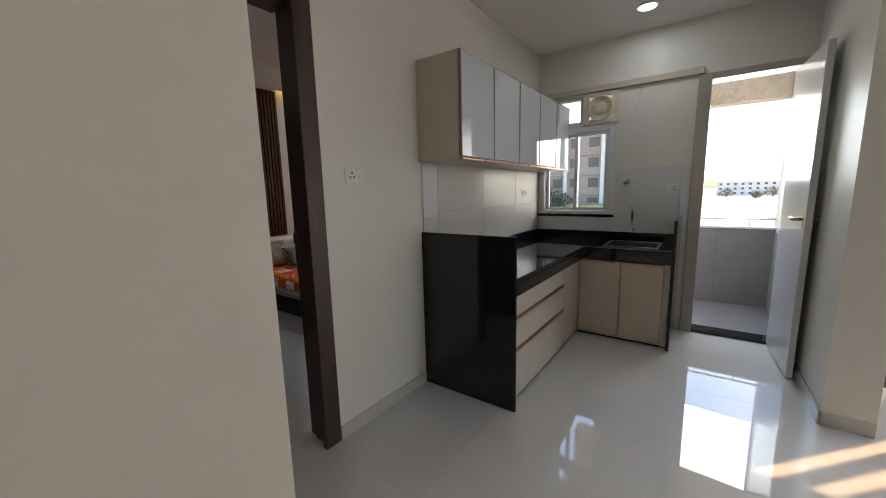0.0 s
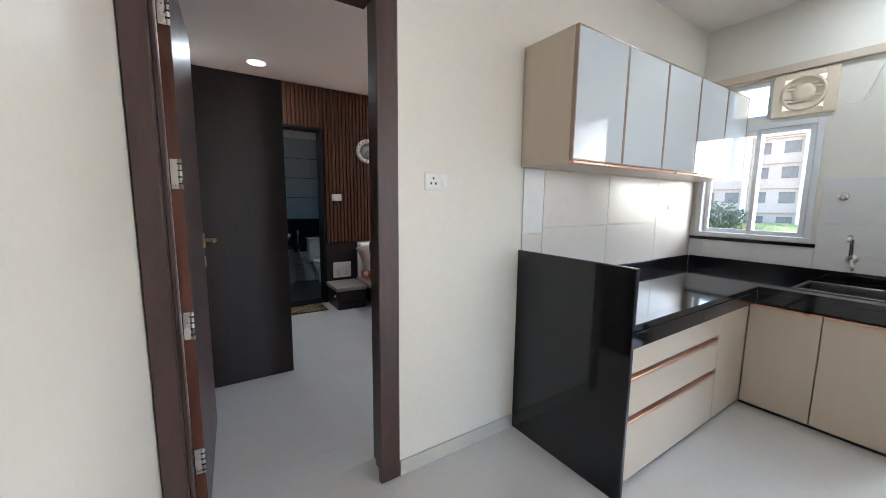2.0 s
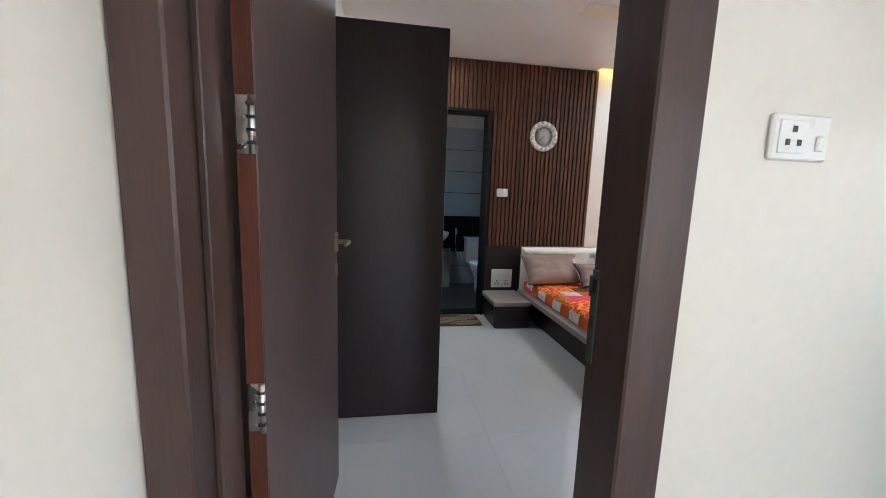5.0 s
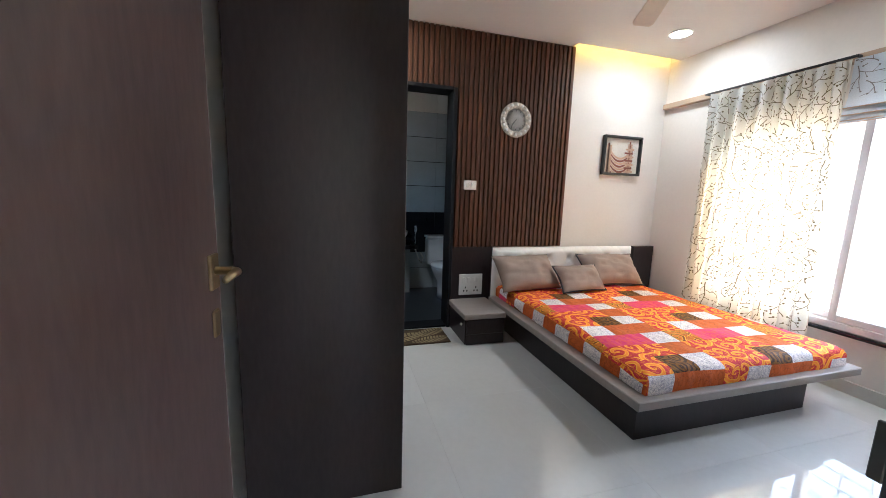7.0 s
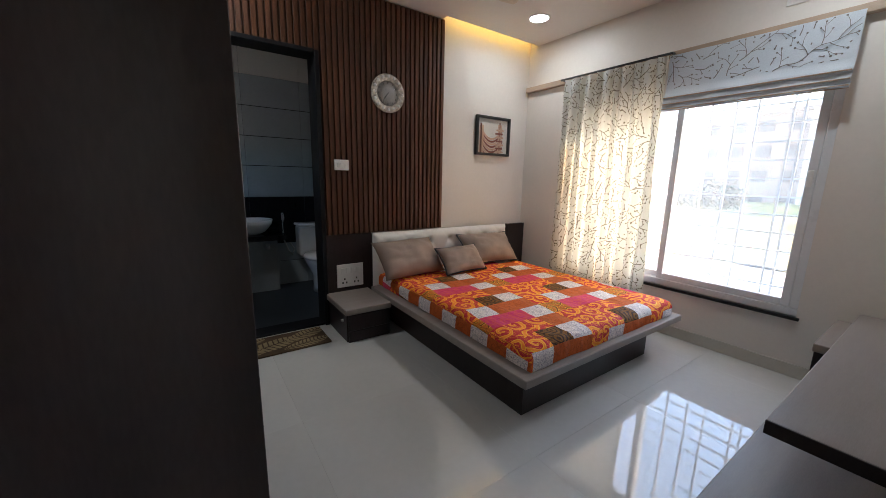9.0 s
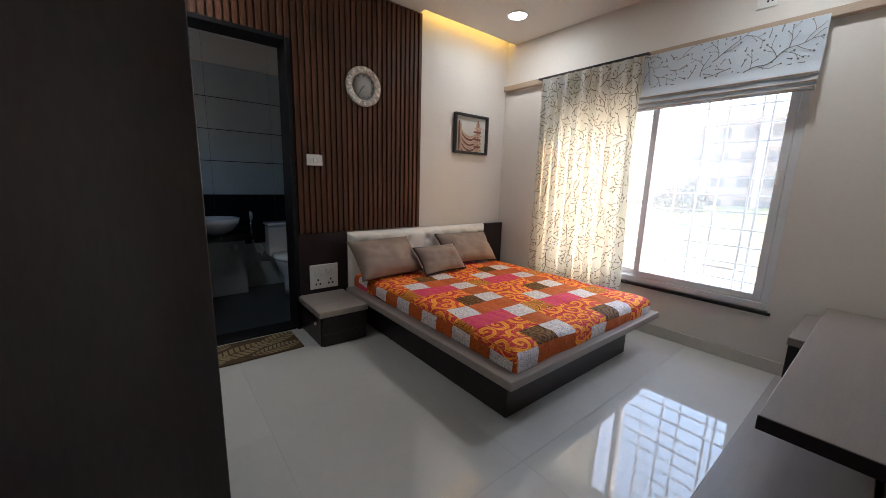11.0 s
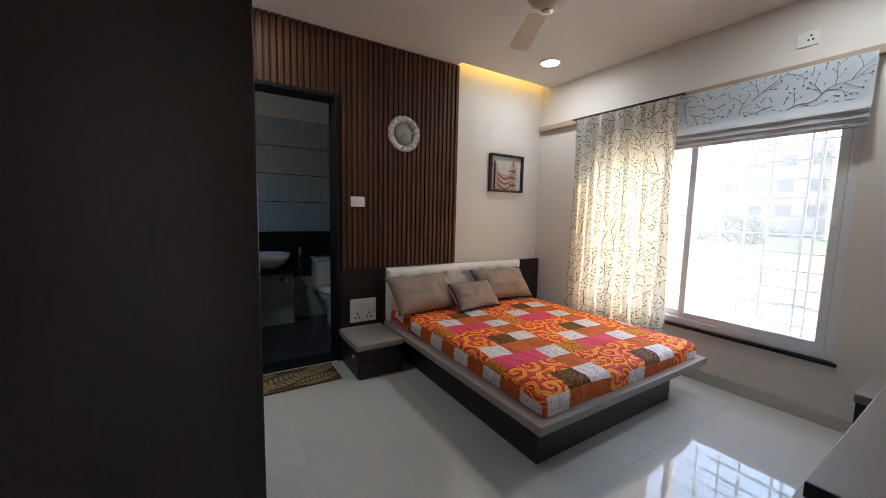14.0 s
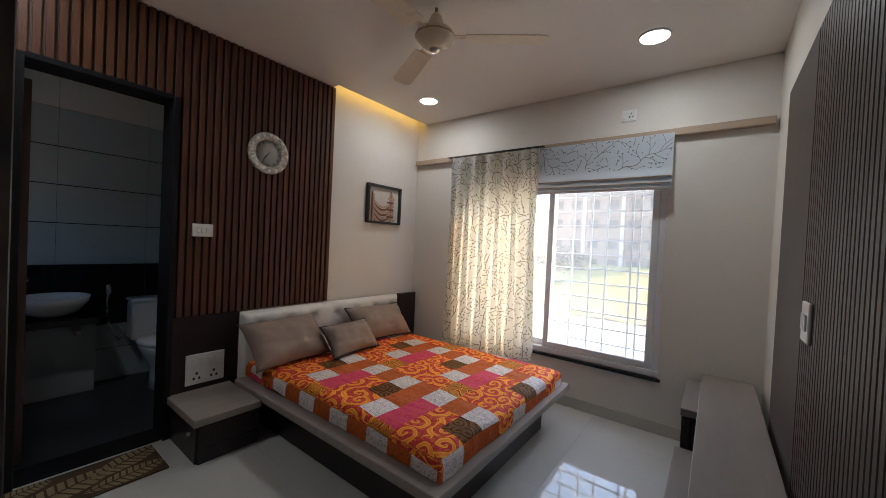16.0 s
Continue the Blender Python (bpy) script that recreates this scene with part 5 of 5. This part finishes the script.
for ang in (-58, 62, 182):
    b = bmesh.new()
    top, bot = [], []
    for i in range(13):
        u = i / 12
        r = 0.17 + u * 0.43
        wv = 0.052 + 0.014 * u
        for side in (-1, 1):
            v = side * wv * (1 - 0.25 * max(0, (u - 0.93) / 0.07))
            top.append(b.verts.new((r, v, 0.012 + 0.16 * v + 0.004 - 0.01 * u)))
            bot.append(b.verts.new((r, v, 0.012 + 0.16 * v - 0.001 - 0.01 * u)))
    for i in range(12):
        a0, a1, a2, a3 = 2 * i, 2 * i + 1, 2 * i + 3, 2 * i + 2
        b.faces.new((top[a0], top[a1], top[a2], top[a3]))
        b.faces.new((bot[a0], bot[a3], bot[a2], bot[a1]))
        b.faces.new((top[a0], top[a3], bot[a3], bot[a0]))
        b.faces.new((top[a1], bot[a1], bot[a2], top[a2]))
    b.faces.new((top[0], bot[0], bot[1], top[1]))
    b.faces.new((top[24], top[25], bot[25], bot[24]))
    m = Matrix.Translation((fx, fy, fz)) @ Matrix.Rotation(radians(ang), 4, "Z")
    bmesh.ops.transform(b, matrix=m, verts=b.verts)
    blade = part("blade", b, M_FAN, fan)
    br = bmesh.new()
    add_box(br, 0.095, 0.21, -0.018, 0.018, 0.018, 0.024, 0.002)
    bmesh.ops.transform(br, matrix=m, verts=br.verts)
    part("blade_arm", br, M_FAN, blade)

# lights
downlight(3.33, 3.89)
downlight(3.255, 2.112)
downlight(0.893, 3.99)
downlight(3.27, 0.335, 0.06, 0.4)

# switches and sockets
socket_plate((1.263, YK, 1.34), 0.115, 0.075, "y", "white socket plate on the cream wall")
socket_plate((1.752, YS - 0.040, 1.294), 0.118, 0.082, "y", "white switch plate on the walnut slats", "rockers")
socket_plate((1.80, YS - 0.030, 0.395), 0.225, 0.195, "y", "large white switchboard above the bedside table", "board")
socket_plate((XW, 2.335, 2.31), 0.10, 0.085, "x", "white socket plate above the window", "three")
socket_plate((3.35, YK, 1.228), 0.14, 0.08, "y", "cream socket plate on the kitchen tiles", "rockers")
socket_plate((XK, 0.126, 1.236), 0.10, 0.08, "x", "white socket plate on the kitchen tiles")
socket_plate((2.48, YB + 0.0255, 1.09), 0.11, 0.13, "y", "white switch plate on the television panel", "rockers", "", 1)

# ---- kitchen things ----
CT, CF = 0.770, 0.672    # counter top and the underside of its apron
ctr = thing("kitchen_counter", 2.9, 0.8, 0, "L-shaped polished black granite counter with upright end slabs", "counter")
box("worktop", 1.800, XK - 0.002, 0.690, YK - 0.002, CT - 0.03, CT, M_GRANITE, ctr, 0.004)
SKX0, SKX1, SKY0, SKY1 = 3.27, 3.62, 0.17, 0.56
tb = bmesh.new()
for b in ((3.148, SKX0, 0.062, 0.689), (SKX1, XK - 0.002, 0.062, 0.689), (SKX0, SKX1, 0.062, SKY0), (SKX0, SKX1, SKY1, 0.689)):
    add_box(tb, b[0], b[1], b[2], b[3], CT - 0.03, CT)
part("worktop", tb, M_GRANITE, ctr)
box("apron", 1.801, 3.148, 0.686, 0.708, CF, CT - 0.030, M_GRANITE, ctr, 0.002)
box("apron", 3.146, 3.168, 0.062, 0.686, CF, CT - 0.030, M_GRANITE, ctr, 0.002)
box("backsplash", 1.800, XK - 0.018, YK - 0.018, YK - 0.001, CT, 0.845, M_GRANITE, ctr, 0.002)
box("backsplash", XK - 0.018, XK - 0.001, 0.062, YK - 0.019, CT, 0.845, M_GRANITE, ctr, 0.002)
box("end_slab", 1.779, 1.799, 0.682, YK - 0.001, 0.0, 1.004, M_GRANITE, ctr, 0.003, "upright black granite end slab")
box("end_slab", 3.142, XK - 0.001, 0.040, 0.061, 0.0, 1.004, M_GRANITE, ctr, 0.003, "upright black granite end slab")
sink = thing("kitchen_sink", 3.445, 0.365, CT, "steel sink set in the black counter", "sink")
sk = bmesh.new()
for b in ((SKX0 - 0.012, SKX0 + 0.010, SKY0 - 0.012, SKY1 + 0.012), (SKX1 - 0.010, SKX1 + 0.012, SKY0 - 0.012, SKY1 + 0.012), (SKX0 + 0.010, SKX1 - 0.010, SKY0 - 0.012, SKY0 + 0.010), (SKX0 + 0.010, SKX1 - 0.010, SKY1 - 0.010, SKY1 + 0.012)):
    add_box(sk, *b, CT + 0.001, CT + 0.006, 0.002)
part("rim", sk, M_SINK, sink)
sk = bmesh.new()
for b in ((SKX0, SKX0 + 0.004, SKY0, SKY1, CT - 0.17, CT), (SKX1 - 0.004, SKX1, SKY0, SKY1, CT - 0.17, CT), (SKX0, SKX1, SKY0, SKY0 + 0.004, CT - 0.17, CT), (SKX0, SKX1, SKY1 - 0.004, SKY1, CT - 0.17, CT), (SKX0, SKX1, SKY0, SKY1, CT - 0.174, CT - 0.17)):
    add_box(sk, *b)
part("bowl", sk, M_SINK, sink, "steel bowl with its dark reflections put into the colour")
tp = thing("kitchen_tap", XK, 0.41, 1.0, "chrome wall tap with a swan spout above the sink", "tap")
lathe("flange", [(0.028, 0.0), (0.026, -0.008), (0.014, -0.014)], (XK - 0.014, 0.41, 0.93), M_STEEL, tp, "x", 20)
tube("spout", [(XK - 0.02, 0.41, 0.93), (XK - 0.07, 0.41, 0.935), (XK - 0.08, 0.41, 1.0), (XK - 0.10, 0.41, 1.06), (XK - 0.15, 0.41, 1.075), (XK - 0.18, 0.41, 1.04)], 0.010, M_STEEL, tp)
tube("lever", [(XK - 0.055, 0.41, 0.935), (XK - 0.06, 0.40, 0.89), (XK - 0.075, 0.395, 0.87)], 0.007, M_STEEL, tp)
vk = thing("water_valve", XK, 0.485, 1.31, "chrome valve knob on the kitchen tiles", "valve")
lathe("flange", [(0.026, 0.0), (0.024, -0.008), (0.012, -0.012)], (XK - 0.012, 0.485, 1.31), M_STEEL, vk, "x", 20)
tube("knob", [(XK - 0.02, 0.485, 1.31), (XK - 0.05, 0.485, 1.31), (XK - 0.055, 0.485, 1.29)], 0.010, M_STEEL, vk)

bc = thing("base_cabinet", 2.5, 1.0, 0, "beige laminate base cabinet with three drawers", "cabinet", "base cabinets")
YD = 0.748
box("carcass", 1.801, 3.19, YD + 0.001, YK - 0.02, 0.012, CF + 0.07, M_BEIGE, bc, 0)
for z0, z1 in ((0.020, 0.302), (0.330, 0.500), (0.528, CF - 0.004)):
    d_ = box("drawer", 1.806, 2.775, YD - 0.018, YD, z0, z1, M_BEIGE, bc, 0.002)
    if z1 < 0.6:
        box("handle_profile", 1.806, 2.745, YD - 0.030, YD - 0.004, z1 + 0.001, z1 + 0.016, M_ROSE, d_, 0.002, "rose gold grip profile")
box("corner_panel", 2.781, 3.185, YD - 0.018, YD, 0.020, CF - 0.004, M_BEIGE, bc, 0.002)
box("plinth", 1.801, 3.19, YD - 0.006, YD, 0.0, 0.012, M_BLACKPL, bc, 0)
bc2 = thing("base_cabinet", 3.45, 0.4, 0, "beige laminate sink cabinet with two doors", "cabinet", "base cabinets")
XD = 3.205
box("side", XD + 0.001, XK - 0.02, 0.064, 0.080, 0.012, CF, M_BEIGE, bc2, 0)
box("back", XK - 0.03, XK - 0.02, 0.081, 0.72, 0.012, CF - 0.1, M_BEIGE, bc2, 0)
for y0, y1 in ((0.108, 0.405), (0.410, 0.726)):
    d_ = box("door", XD - 0.018, XD, y0, y1, 0.020, CF - 0.030, M_BEIGE, bc2, 0.002)
    box("handle_profile", XD - 0.026, XD - 0.002, y0, y1, CF - 0.029, CF - 0.014, M_ROSE, d_, 0.002, "rose gold grip profile")
box("filler", XD - 0.018, XD, 0.063, 0.104, 0.012, CF - 0.002, M_BEIGE, bc2, 0.001)
box("plinth", XD - 0.006, XD, 0.063, 0.73, 0.0, 0.011, M_BLACKPL, bc2, 0)

uc = thing("wall_cabinet", 2.7, 1.2, 1.43, "beige wall cabinet with white glass doors and rose gold edges", "wall cabinet")
UY, UZ0, UZ1, UX0, UX1 = 1.030, 1.432, 2.012, 1.777, XK - 0.01
box("carcass", UX0, UX1, UY + 0.001, YK - 0.001, UZ0, UZ1, M_BEIGE, uc, 0.002)
cuts = [UX0 + 0.003, 2.170, 2.560, 2.950, 3.345, UX1]
for a, b in zip(cuts, cuts[1:]):
    fr = bmesh.new()
    for q in ((a + 0.001, a + 0.009, UZ0 + 0.012, UZ1), (b - 0.009, b - 0.001, UZ0 + 0.012, UZ1), (a + 0.009, b - 0.009, UZ0 + 0.012, UZ0 + 0.020), (a + 0.009, b - 0.009, UZ1 - 0.008, UZ1)):
        add_box(fr, q[0], q[1], UY - 0.020, UY, q[2], q[3], 0.001)
    dr = part("door", fr, M_BRONZE, uc)
    box("glass_panel", a + 0.009, b - 0.009, UY - 0.018, UY - 0.004, UZ0 + 0.020, UZ1 - 0.008, M_BACKGLASS, dr, 0, "white back-painted glass")
box("light_profile", UX0, UX1, UY - 0.030, UY + 0.002, UZ0 - 0.004, UZ0 + 0.008, M_ROSE, uc, 0.002, "rose gold grip profile")

# tiles on the kitchen walls
kt = structure(thing("kitchen_tiling", 2.7, YK, 0.85, "", "wall tiles"), "pale marble wall tiles above the counter", "wall tiles")
cols = [(1.800, 1.952), (1.955, 2.552), (2.555, 3.152), (3.155, XK - 0.012)]
for i, (a, b) in enumerate(cols):
    for z0, z1 in (((0.847, 1.088), (1.091, 1.428)) if i == 0 else ((0.847, 1.118), (1.121, 1.428))):
        box("tile", a, b, YK - 0.009, YK - 0.001, z0, z1, M_MARBLEW if i == 0 and z0 > 1 else M_MARBLE, kt, 0.0006)
for a, b, z0, z1 in ((0.07, 0.58, 0.847, 1.138), (0.07, 0.58, 1.141, 1.422), (0.583, YK - 0.012, 0.847, 0.979), (0.003, 0.067, 1.006, 1.422), (0.003, 0.067, 0.847, 1.003)):
    box("tile", XK - 0.009, XK - 0.001, a, b, z0, z1, M_MARBLEW, kt, 0.0006)

# brown curtain in the living room, tied back
lct = thing("curtain", 3.05, -1.10, 0.0, "brown bark-patterned curtain tied back with a dark band", "curtain")
bm = bmesh.new()
g = []
for j in range(41):
    z = 2.25 - j * 2.20 / 40
    d = abs(z - 0.86)
    wdt = 0.09 + 0.26 * min(1, d / 0.9) ** 0.9
    row = []
    for i in range(61):
        u = i / 60 - 0.5
        ph = u * 9 * 2 * math.pi
        row.append(bm.verts.new((3.10 + 0.10 * u + 0.028 * math.sin(ph) * (0.35 + min(1, d)), -1.14 - 0.05 * min(1, d / 0.9) + u * wdt * 1.3, z)))
    g.append(row)
for a, b in zip(g, g[1:]):
    for i in range(60):
        bm.faces.new((a[i], a[i + 1], b[i + 1], b[i]))
part("cloth", bm, M_BCURTAIN, lct, "", True)
bm = bmesh.new()
add_lathe(bm, [(0.085, -0.04), (0.095, 0.0), (0.085, 0.04)], (3.10, -1.14, 0.86), "z", 20)
for v in bm.verts:
    v.co.x = 3.10 + (v.co.x - 3.10) * 0.75
part("tieback", bm, M_TIE, lct, "dark tieback band", True)
tube("tie_tail", [(3.05, -1.20, 0.83), (3.03, -1.21, 0.5), (3.02, -1.22, 0.12)], [0.02, 0.035, 0.045], M_TIE, lct, "hanging end of the dark band")
crod = thing("curtain_rod", 3.1, -2.0, 2.27, "brown curtain rod at the living room opening", "curtain rod")
tube("rod", [(3.10, -0.87, 2.27), (3.10, -3.4, 2.27)], 0.012, M_TRIM, crod)
box("bracket", 3.09, 3.11, -0.885, -0.869, 2.25, 2.29, M_TRIM, crod, 0.002)

# unseen panels added to soften daylight; the gaps leave sun streaks on the floor
for y0, y1 in ((-3.44, -2.17), (-2.11, -2.00), (-1.93, -1.28)):
    sh = thing("sun_slit_sheer", XK - 0.04, (y0 + y1) / 2, 0, "unseen white sheer panel added to cut the sun into streaks", "curtain", "sheer curtains")
    bm = bmesh.new()
    uvl = bm.loops.layers.uv.new("cloth")
    part("cloth", curtain_sheet(bm, uvl, y0, y1, 0.02, 2.20, XK - 0.05, max(2, int((y1 - y0) * 9)), 0.025), M_SHEER, sh, "", True)
    tube("rail", [(XK - 0.05, y0, 2.21), (XK - 0.05, y1, 2.21)], 0.008, M_STEEL, sh)

# ---- outdoors ----
GZ = -5.6
gm = bmesh.new()
add_box(gm, -900, 1500, -1200, 1200, GZ - 0.4, GZ)
gm.faces.ensure_lookup_table()
structure(part("ground", gm, M_EARTH), "dusty open ground outside", "ground")
fm = bmesh.new()
N = 40
vv = [[fm.verts.new((39 + i * 0.55, 3 + j * 1.4, GZ + 0.05 + 4.4 * min(1, max(0, (i * 0.55 - 3) / 16)) ** 1.3 + 0.7 * abs(noise.noise(Vector((i * 0.9, j * 0.7, 2)))))) for j in range(N + 1)] for i in range(N + 1)]
for i in range(N):
    for j in range(N):
        fm.faces.new((vv[i][j], vv[i + 1][j], vv[i + 1][j + 1], vv[i][j + 1]))
tagged(part("grass_field", fm, M_GRASS, None, "", True), "yellow-green overgrown field below the windows", "grass", kind="stuff")


def apartment(x, y, w, d, storeys, material, label, cols_):
    h = storeys * 3.1
    ob = thing("apartment_building", x, y, GZ, label, "building", "far apartment blocks")
    box("wall", x - d / 2, x + d / 2, y - w / 2, y + w / 2, GZ, GZ + h, material, ob, 0.02)
    box("roof", x - d / 2 - 0.3, x + d / 2 + 0.3, y - w / 2 - 0.3, y + w / 2 + 0.3, GZ + h, GZ + h + 0.5, material, ob, 0.02)
    wm = bmesh.new()
    add_box(wm, -0.08, 0.06, -0.75, 0.75, 0, 1.4)
    me = bpy.data.meshes.new("window")
    wm.to_mesh(me)
    wm.free()
    me.materials.append(M_BPANE)
    for s in range(storeys):
        for c in range(cols_):
            o = new("window", me)
            o.parent = ob
            o.matrix_parent_inverse = ob.matrix_basis.inverted()
            o.location = (x - d / 2, y - w / 2 + (c + 0.5) * w / cols_, GZ + s * 3.1 + 1.0)
        box("floor_band", x - d / 2 - 0.25, x - d / 2 - 0.01, y - w / 2, y + w / 2, GZ + s * 3.1 + 2.85, GZ + s * 3.1 + 3.05, material, ob, 0)
    for c in range(0, cols_ + 1, 2):
        yy = y - w / 2 + c * w / cols_
        box("column", x - d / 2 - 0.5, x - d / 2 - 0.02, yy - 0.25, yy + 0.25, GZ, GZ + h, M_BUILD2, ob, 0)
    return ob


apartment(66, 16, 17, 10, 5, M_BUILD, "hazy grey apartment block across the field", 6)
apartment(70, 50, 26, 10, 6, M_BUILD, "hazy grey apartment block across the field", 8)
apartment(330, -26, 40, 12, 3, M_BUILD2, "low pale block far across the plain", 10)
apartment(380, -80, 30, 12, 4, M_BUILD2, "low cream block far across the plain", 8)


def tree(x, y, h, r, seed):
    rnd = random.Random(seed)
    ob = thing("tree", x, y, GZ, "bushy green tree at the edge of the field", "tree", "trees outside")
    bm = bmesh.new()
    add_tube(bm, [(x, y, GZ), (x + 0.1, y, GZ + h * 0.3), (x, y + 0.1, GZ + h * 0.6)], [0.18, 0.13, 0.07], 8)
    for k in range(5):
        a = rnd.random() * 6.28
        add_tube(bm, [(x, y, GZ + h * (0.3 + 0.06 * k)), (x + r * 0.6 * math.cos(a), y + r * 0.6 * math.sin(a), GZ + h * (0.55 + 0.07 * k))], [0.07, 0.025], 6)
    part("trunk", bm, M_BARK, ob)
    verts, faces = [], []
    for k in range(900):
        a, b = rnd.random() * 6.28, math.acos(1 - 2 * rnd.random())
        rr = r * (0.45 + 0.6 * rnd.random() ** 0.6) * (0.8 + 0.5 * noise.noise(Vector((math.cos(a) * 1.5, math.sin(a) * 1.5, b + seed))))
        c = Vector((x + rr * math.sin(b) * math.cos(a), y + rr * math.sin(b) * math.sin(a), GZ + h * 0.62 + rr * 0.75 * math.cos(b)))
        u = Vector((rnd.uniform(-1, 1), rnd.uniform(-1, 1), rnd.uniform(-1, 1))).normalized() * rnd.uniform(0.12, 0.3)
        w = u.orthogonal().normalized() * rnd.uniform(0.08, 0.2)
        n0 = len(verts)
        verts += [c - u, c + w, c + u, c - w]
        faces.append((n0, n0 + 1, n0 + 2, n0 + 3))
    me = bpy.data.meshes.new("crown")
    me.from_pydata([tuple(v) for v in verts], [], faces)
    me.materials.append(M_LEAF)
    o = new("crown", me)
    o.parent = ob
    o.matrix_parent_inverse = ob.matrix_basis.inverted()
    return ob


for k, (tx, ty, th, tr) in enumerate(((56, 19.5, 8.2, 3.2), (57, 23.5, 7.4, 2.6), (57, 30, 7.6, 3.0), (250, -9, 5, 4.0), (270, -30, 5, 4.5), (235, -20, 4, 3.2))):
    tree(tx, ty, th, tr, k)
# ---- many alike pieces ----
fl = structure(box("floor", -1.75, XK + 0.14, -3.75, YB, -0.20, -0.008, M_GROUT, bevel=0), "glossy pale grey vitrified tile floor", "floor")
fl2 = structure(box("floor_bedroom", 0.09, XW + 0.19, YB, YS + 0.139, -0.20, -0.0085, M_GROUT, bevel=0), "glossy pale grey vitrified tile bedroom floor", "floor")


def lay_tiles(parent, x0, x1, y0, y1, ox, oy, s):
    cache = {}
    i0, i1 = math.floor((x0 - ox) / s), math.ceil((x1 - ox) / s)
    j0, j1 = math.floor((y0 - oy) / s), math.ceil((y1 - oy) / s)
    for i in range(i0, i1):
        for j in range(j0, j1):
            a, b = max(x0, ox + i * s + 0.0003), min(x1, ox + (i + 1) * s - 0.0003)
            c, d = max(y0, oy + j * s + 0.0003), min(y1, oy + (j + 1) * s - 0.0003)
            if b - a < 0.01 or d - c < 0.01:
                continue
            key = (round(b - a, 4), round(d - c, 4))
            if key not in cache:
                bm = add_box(bmesh.new(), 0, b - a, 0, d - c, -0.0079, 0, 0.0003)
                me = bpy.data.meshes.new("tile")
                bm.to_mesh(me)
                bm.free()
                me.materials.append(M_TILE)
                cache[key] = me
            o = new("tile", cache[key])
            o.parent = parent
            o.location = (a, c, 0)


lay_tiles(fl, -1.75, XK, -3.75, YB - 0.001, 1.815, -0.035, 0.8)
lay_tiles(fl2, 0.09, XW, YB, YS + 0.0, 1.915, 2.46, 0.8)


def slats(parent, x0, x1, period, width, y0, y1, z0, z1, material, skip=None):
    cache = {}
    k = 0
    while x0 + k * period + width <= x1:
        a = x0 + k * period
        zz0 = z0 if skip is None or a > skip[0] else skip[1]
        if zz0 not in cache:
            bm = add_box(bmesh.new(), 0, width, y0, y1, zz0, z1, 0.002)
            me = bpy.data.meshes.new("slat")
            bm.to_mesh(me)
            bm.free()
            me.materials.append(material)
            cache[zz0] = me
        o = new("slat", cache[zz0])
        o.parent = parent
        o.matrix_parent_inverse = parent.matrix_basis.inverted()
        o.location = (a, 0, 0)
        k += 1


slats(pan, 0.262, SX + 0.002, 0.044, 0.031, YS - 0.040, YS - 0.0175, 0.745, H - 0.004, M_SLAT, (BX1 + 0.05, BZ + 0.053))
slats(tvp, TX0 + 0.01, 2.60, 0.032, 0.0255, YB + 0.0175, YB + 0.0255, 0.0, TZ, M_GREYSLAT)

for z0, z1, mt in ((0.003, 0.268, M_BATHLIGHT), (0.273, 0.47, M_BATHLIGHT), (0.473, 0.975, M_BATHDARK), (0.978, 1.295, M_BATHLIGHT), (1.302, 1.588, M_BATHLIGHT), (1.595, 1.878, M_BATHLIGHT), (1.885, 2.17, M_BATHLIGHT), (2.173, 2.42, M_WALL)):
    for a in range(4):
        xa = 0.15 + a * 0.55
        box("tile", xa + 0.001, min(xa + 0.549, 2.25), BYB - 0.011, BYB - 0.001, z0, z1, mt, bw, 0.0008)

# tiles of the balcony
for j in range(2):
    for i in range(4):
        y0 = -0.698 + i * 0.46
        box("tile", 4.872, 4.879, y0, y0 + 0.457, j * 0.40 - 0.010, j * 0.40 + 0.387, M_GREYTILE, par, 0.001)
    for i in range(2):
        x0 = XK + 0.152 + i * 0.50
        box("tile", x0, x0 + 0.497, -0.699, -0.692, j * 0.40 - 0.010, j * 0.40 + 0.387, M_GREYTILE, bsw, 0.001)
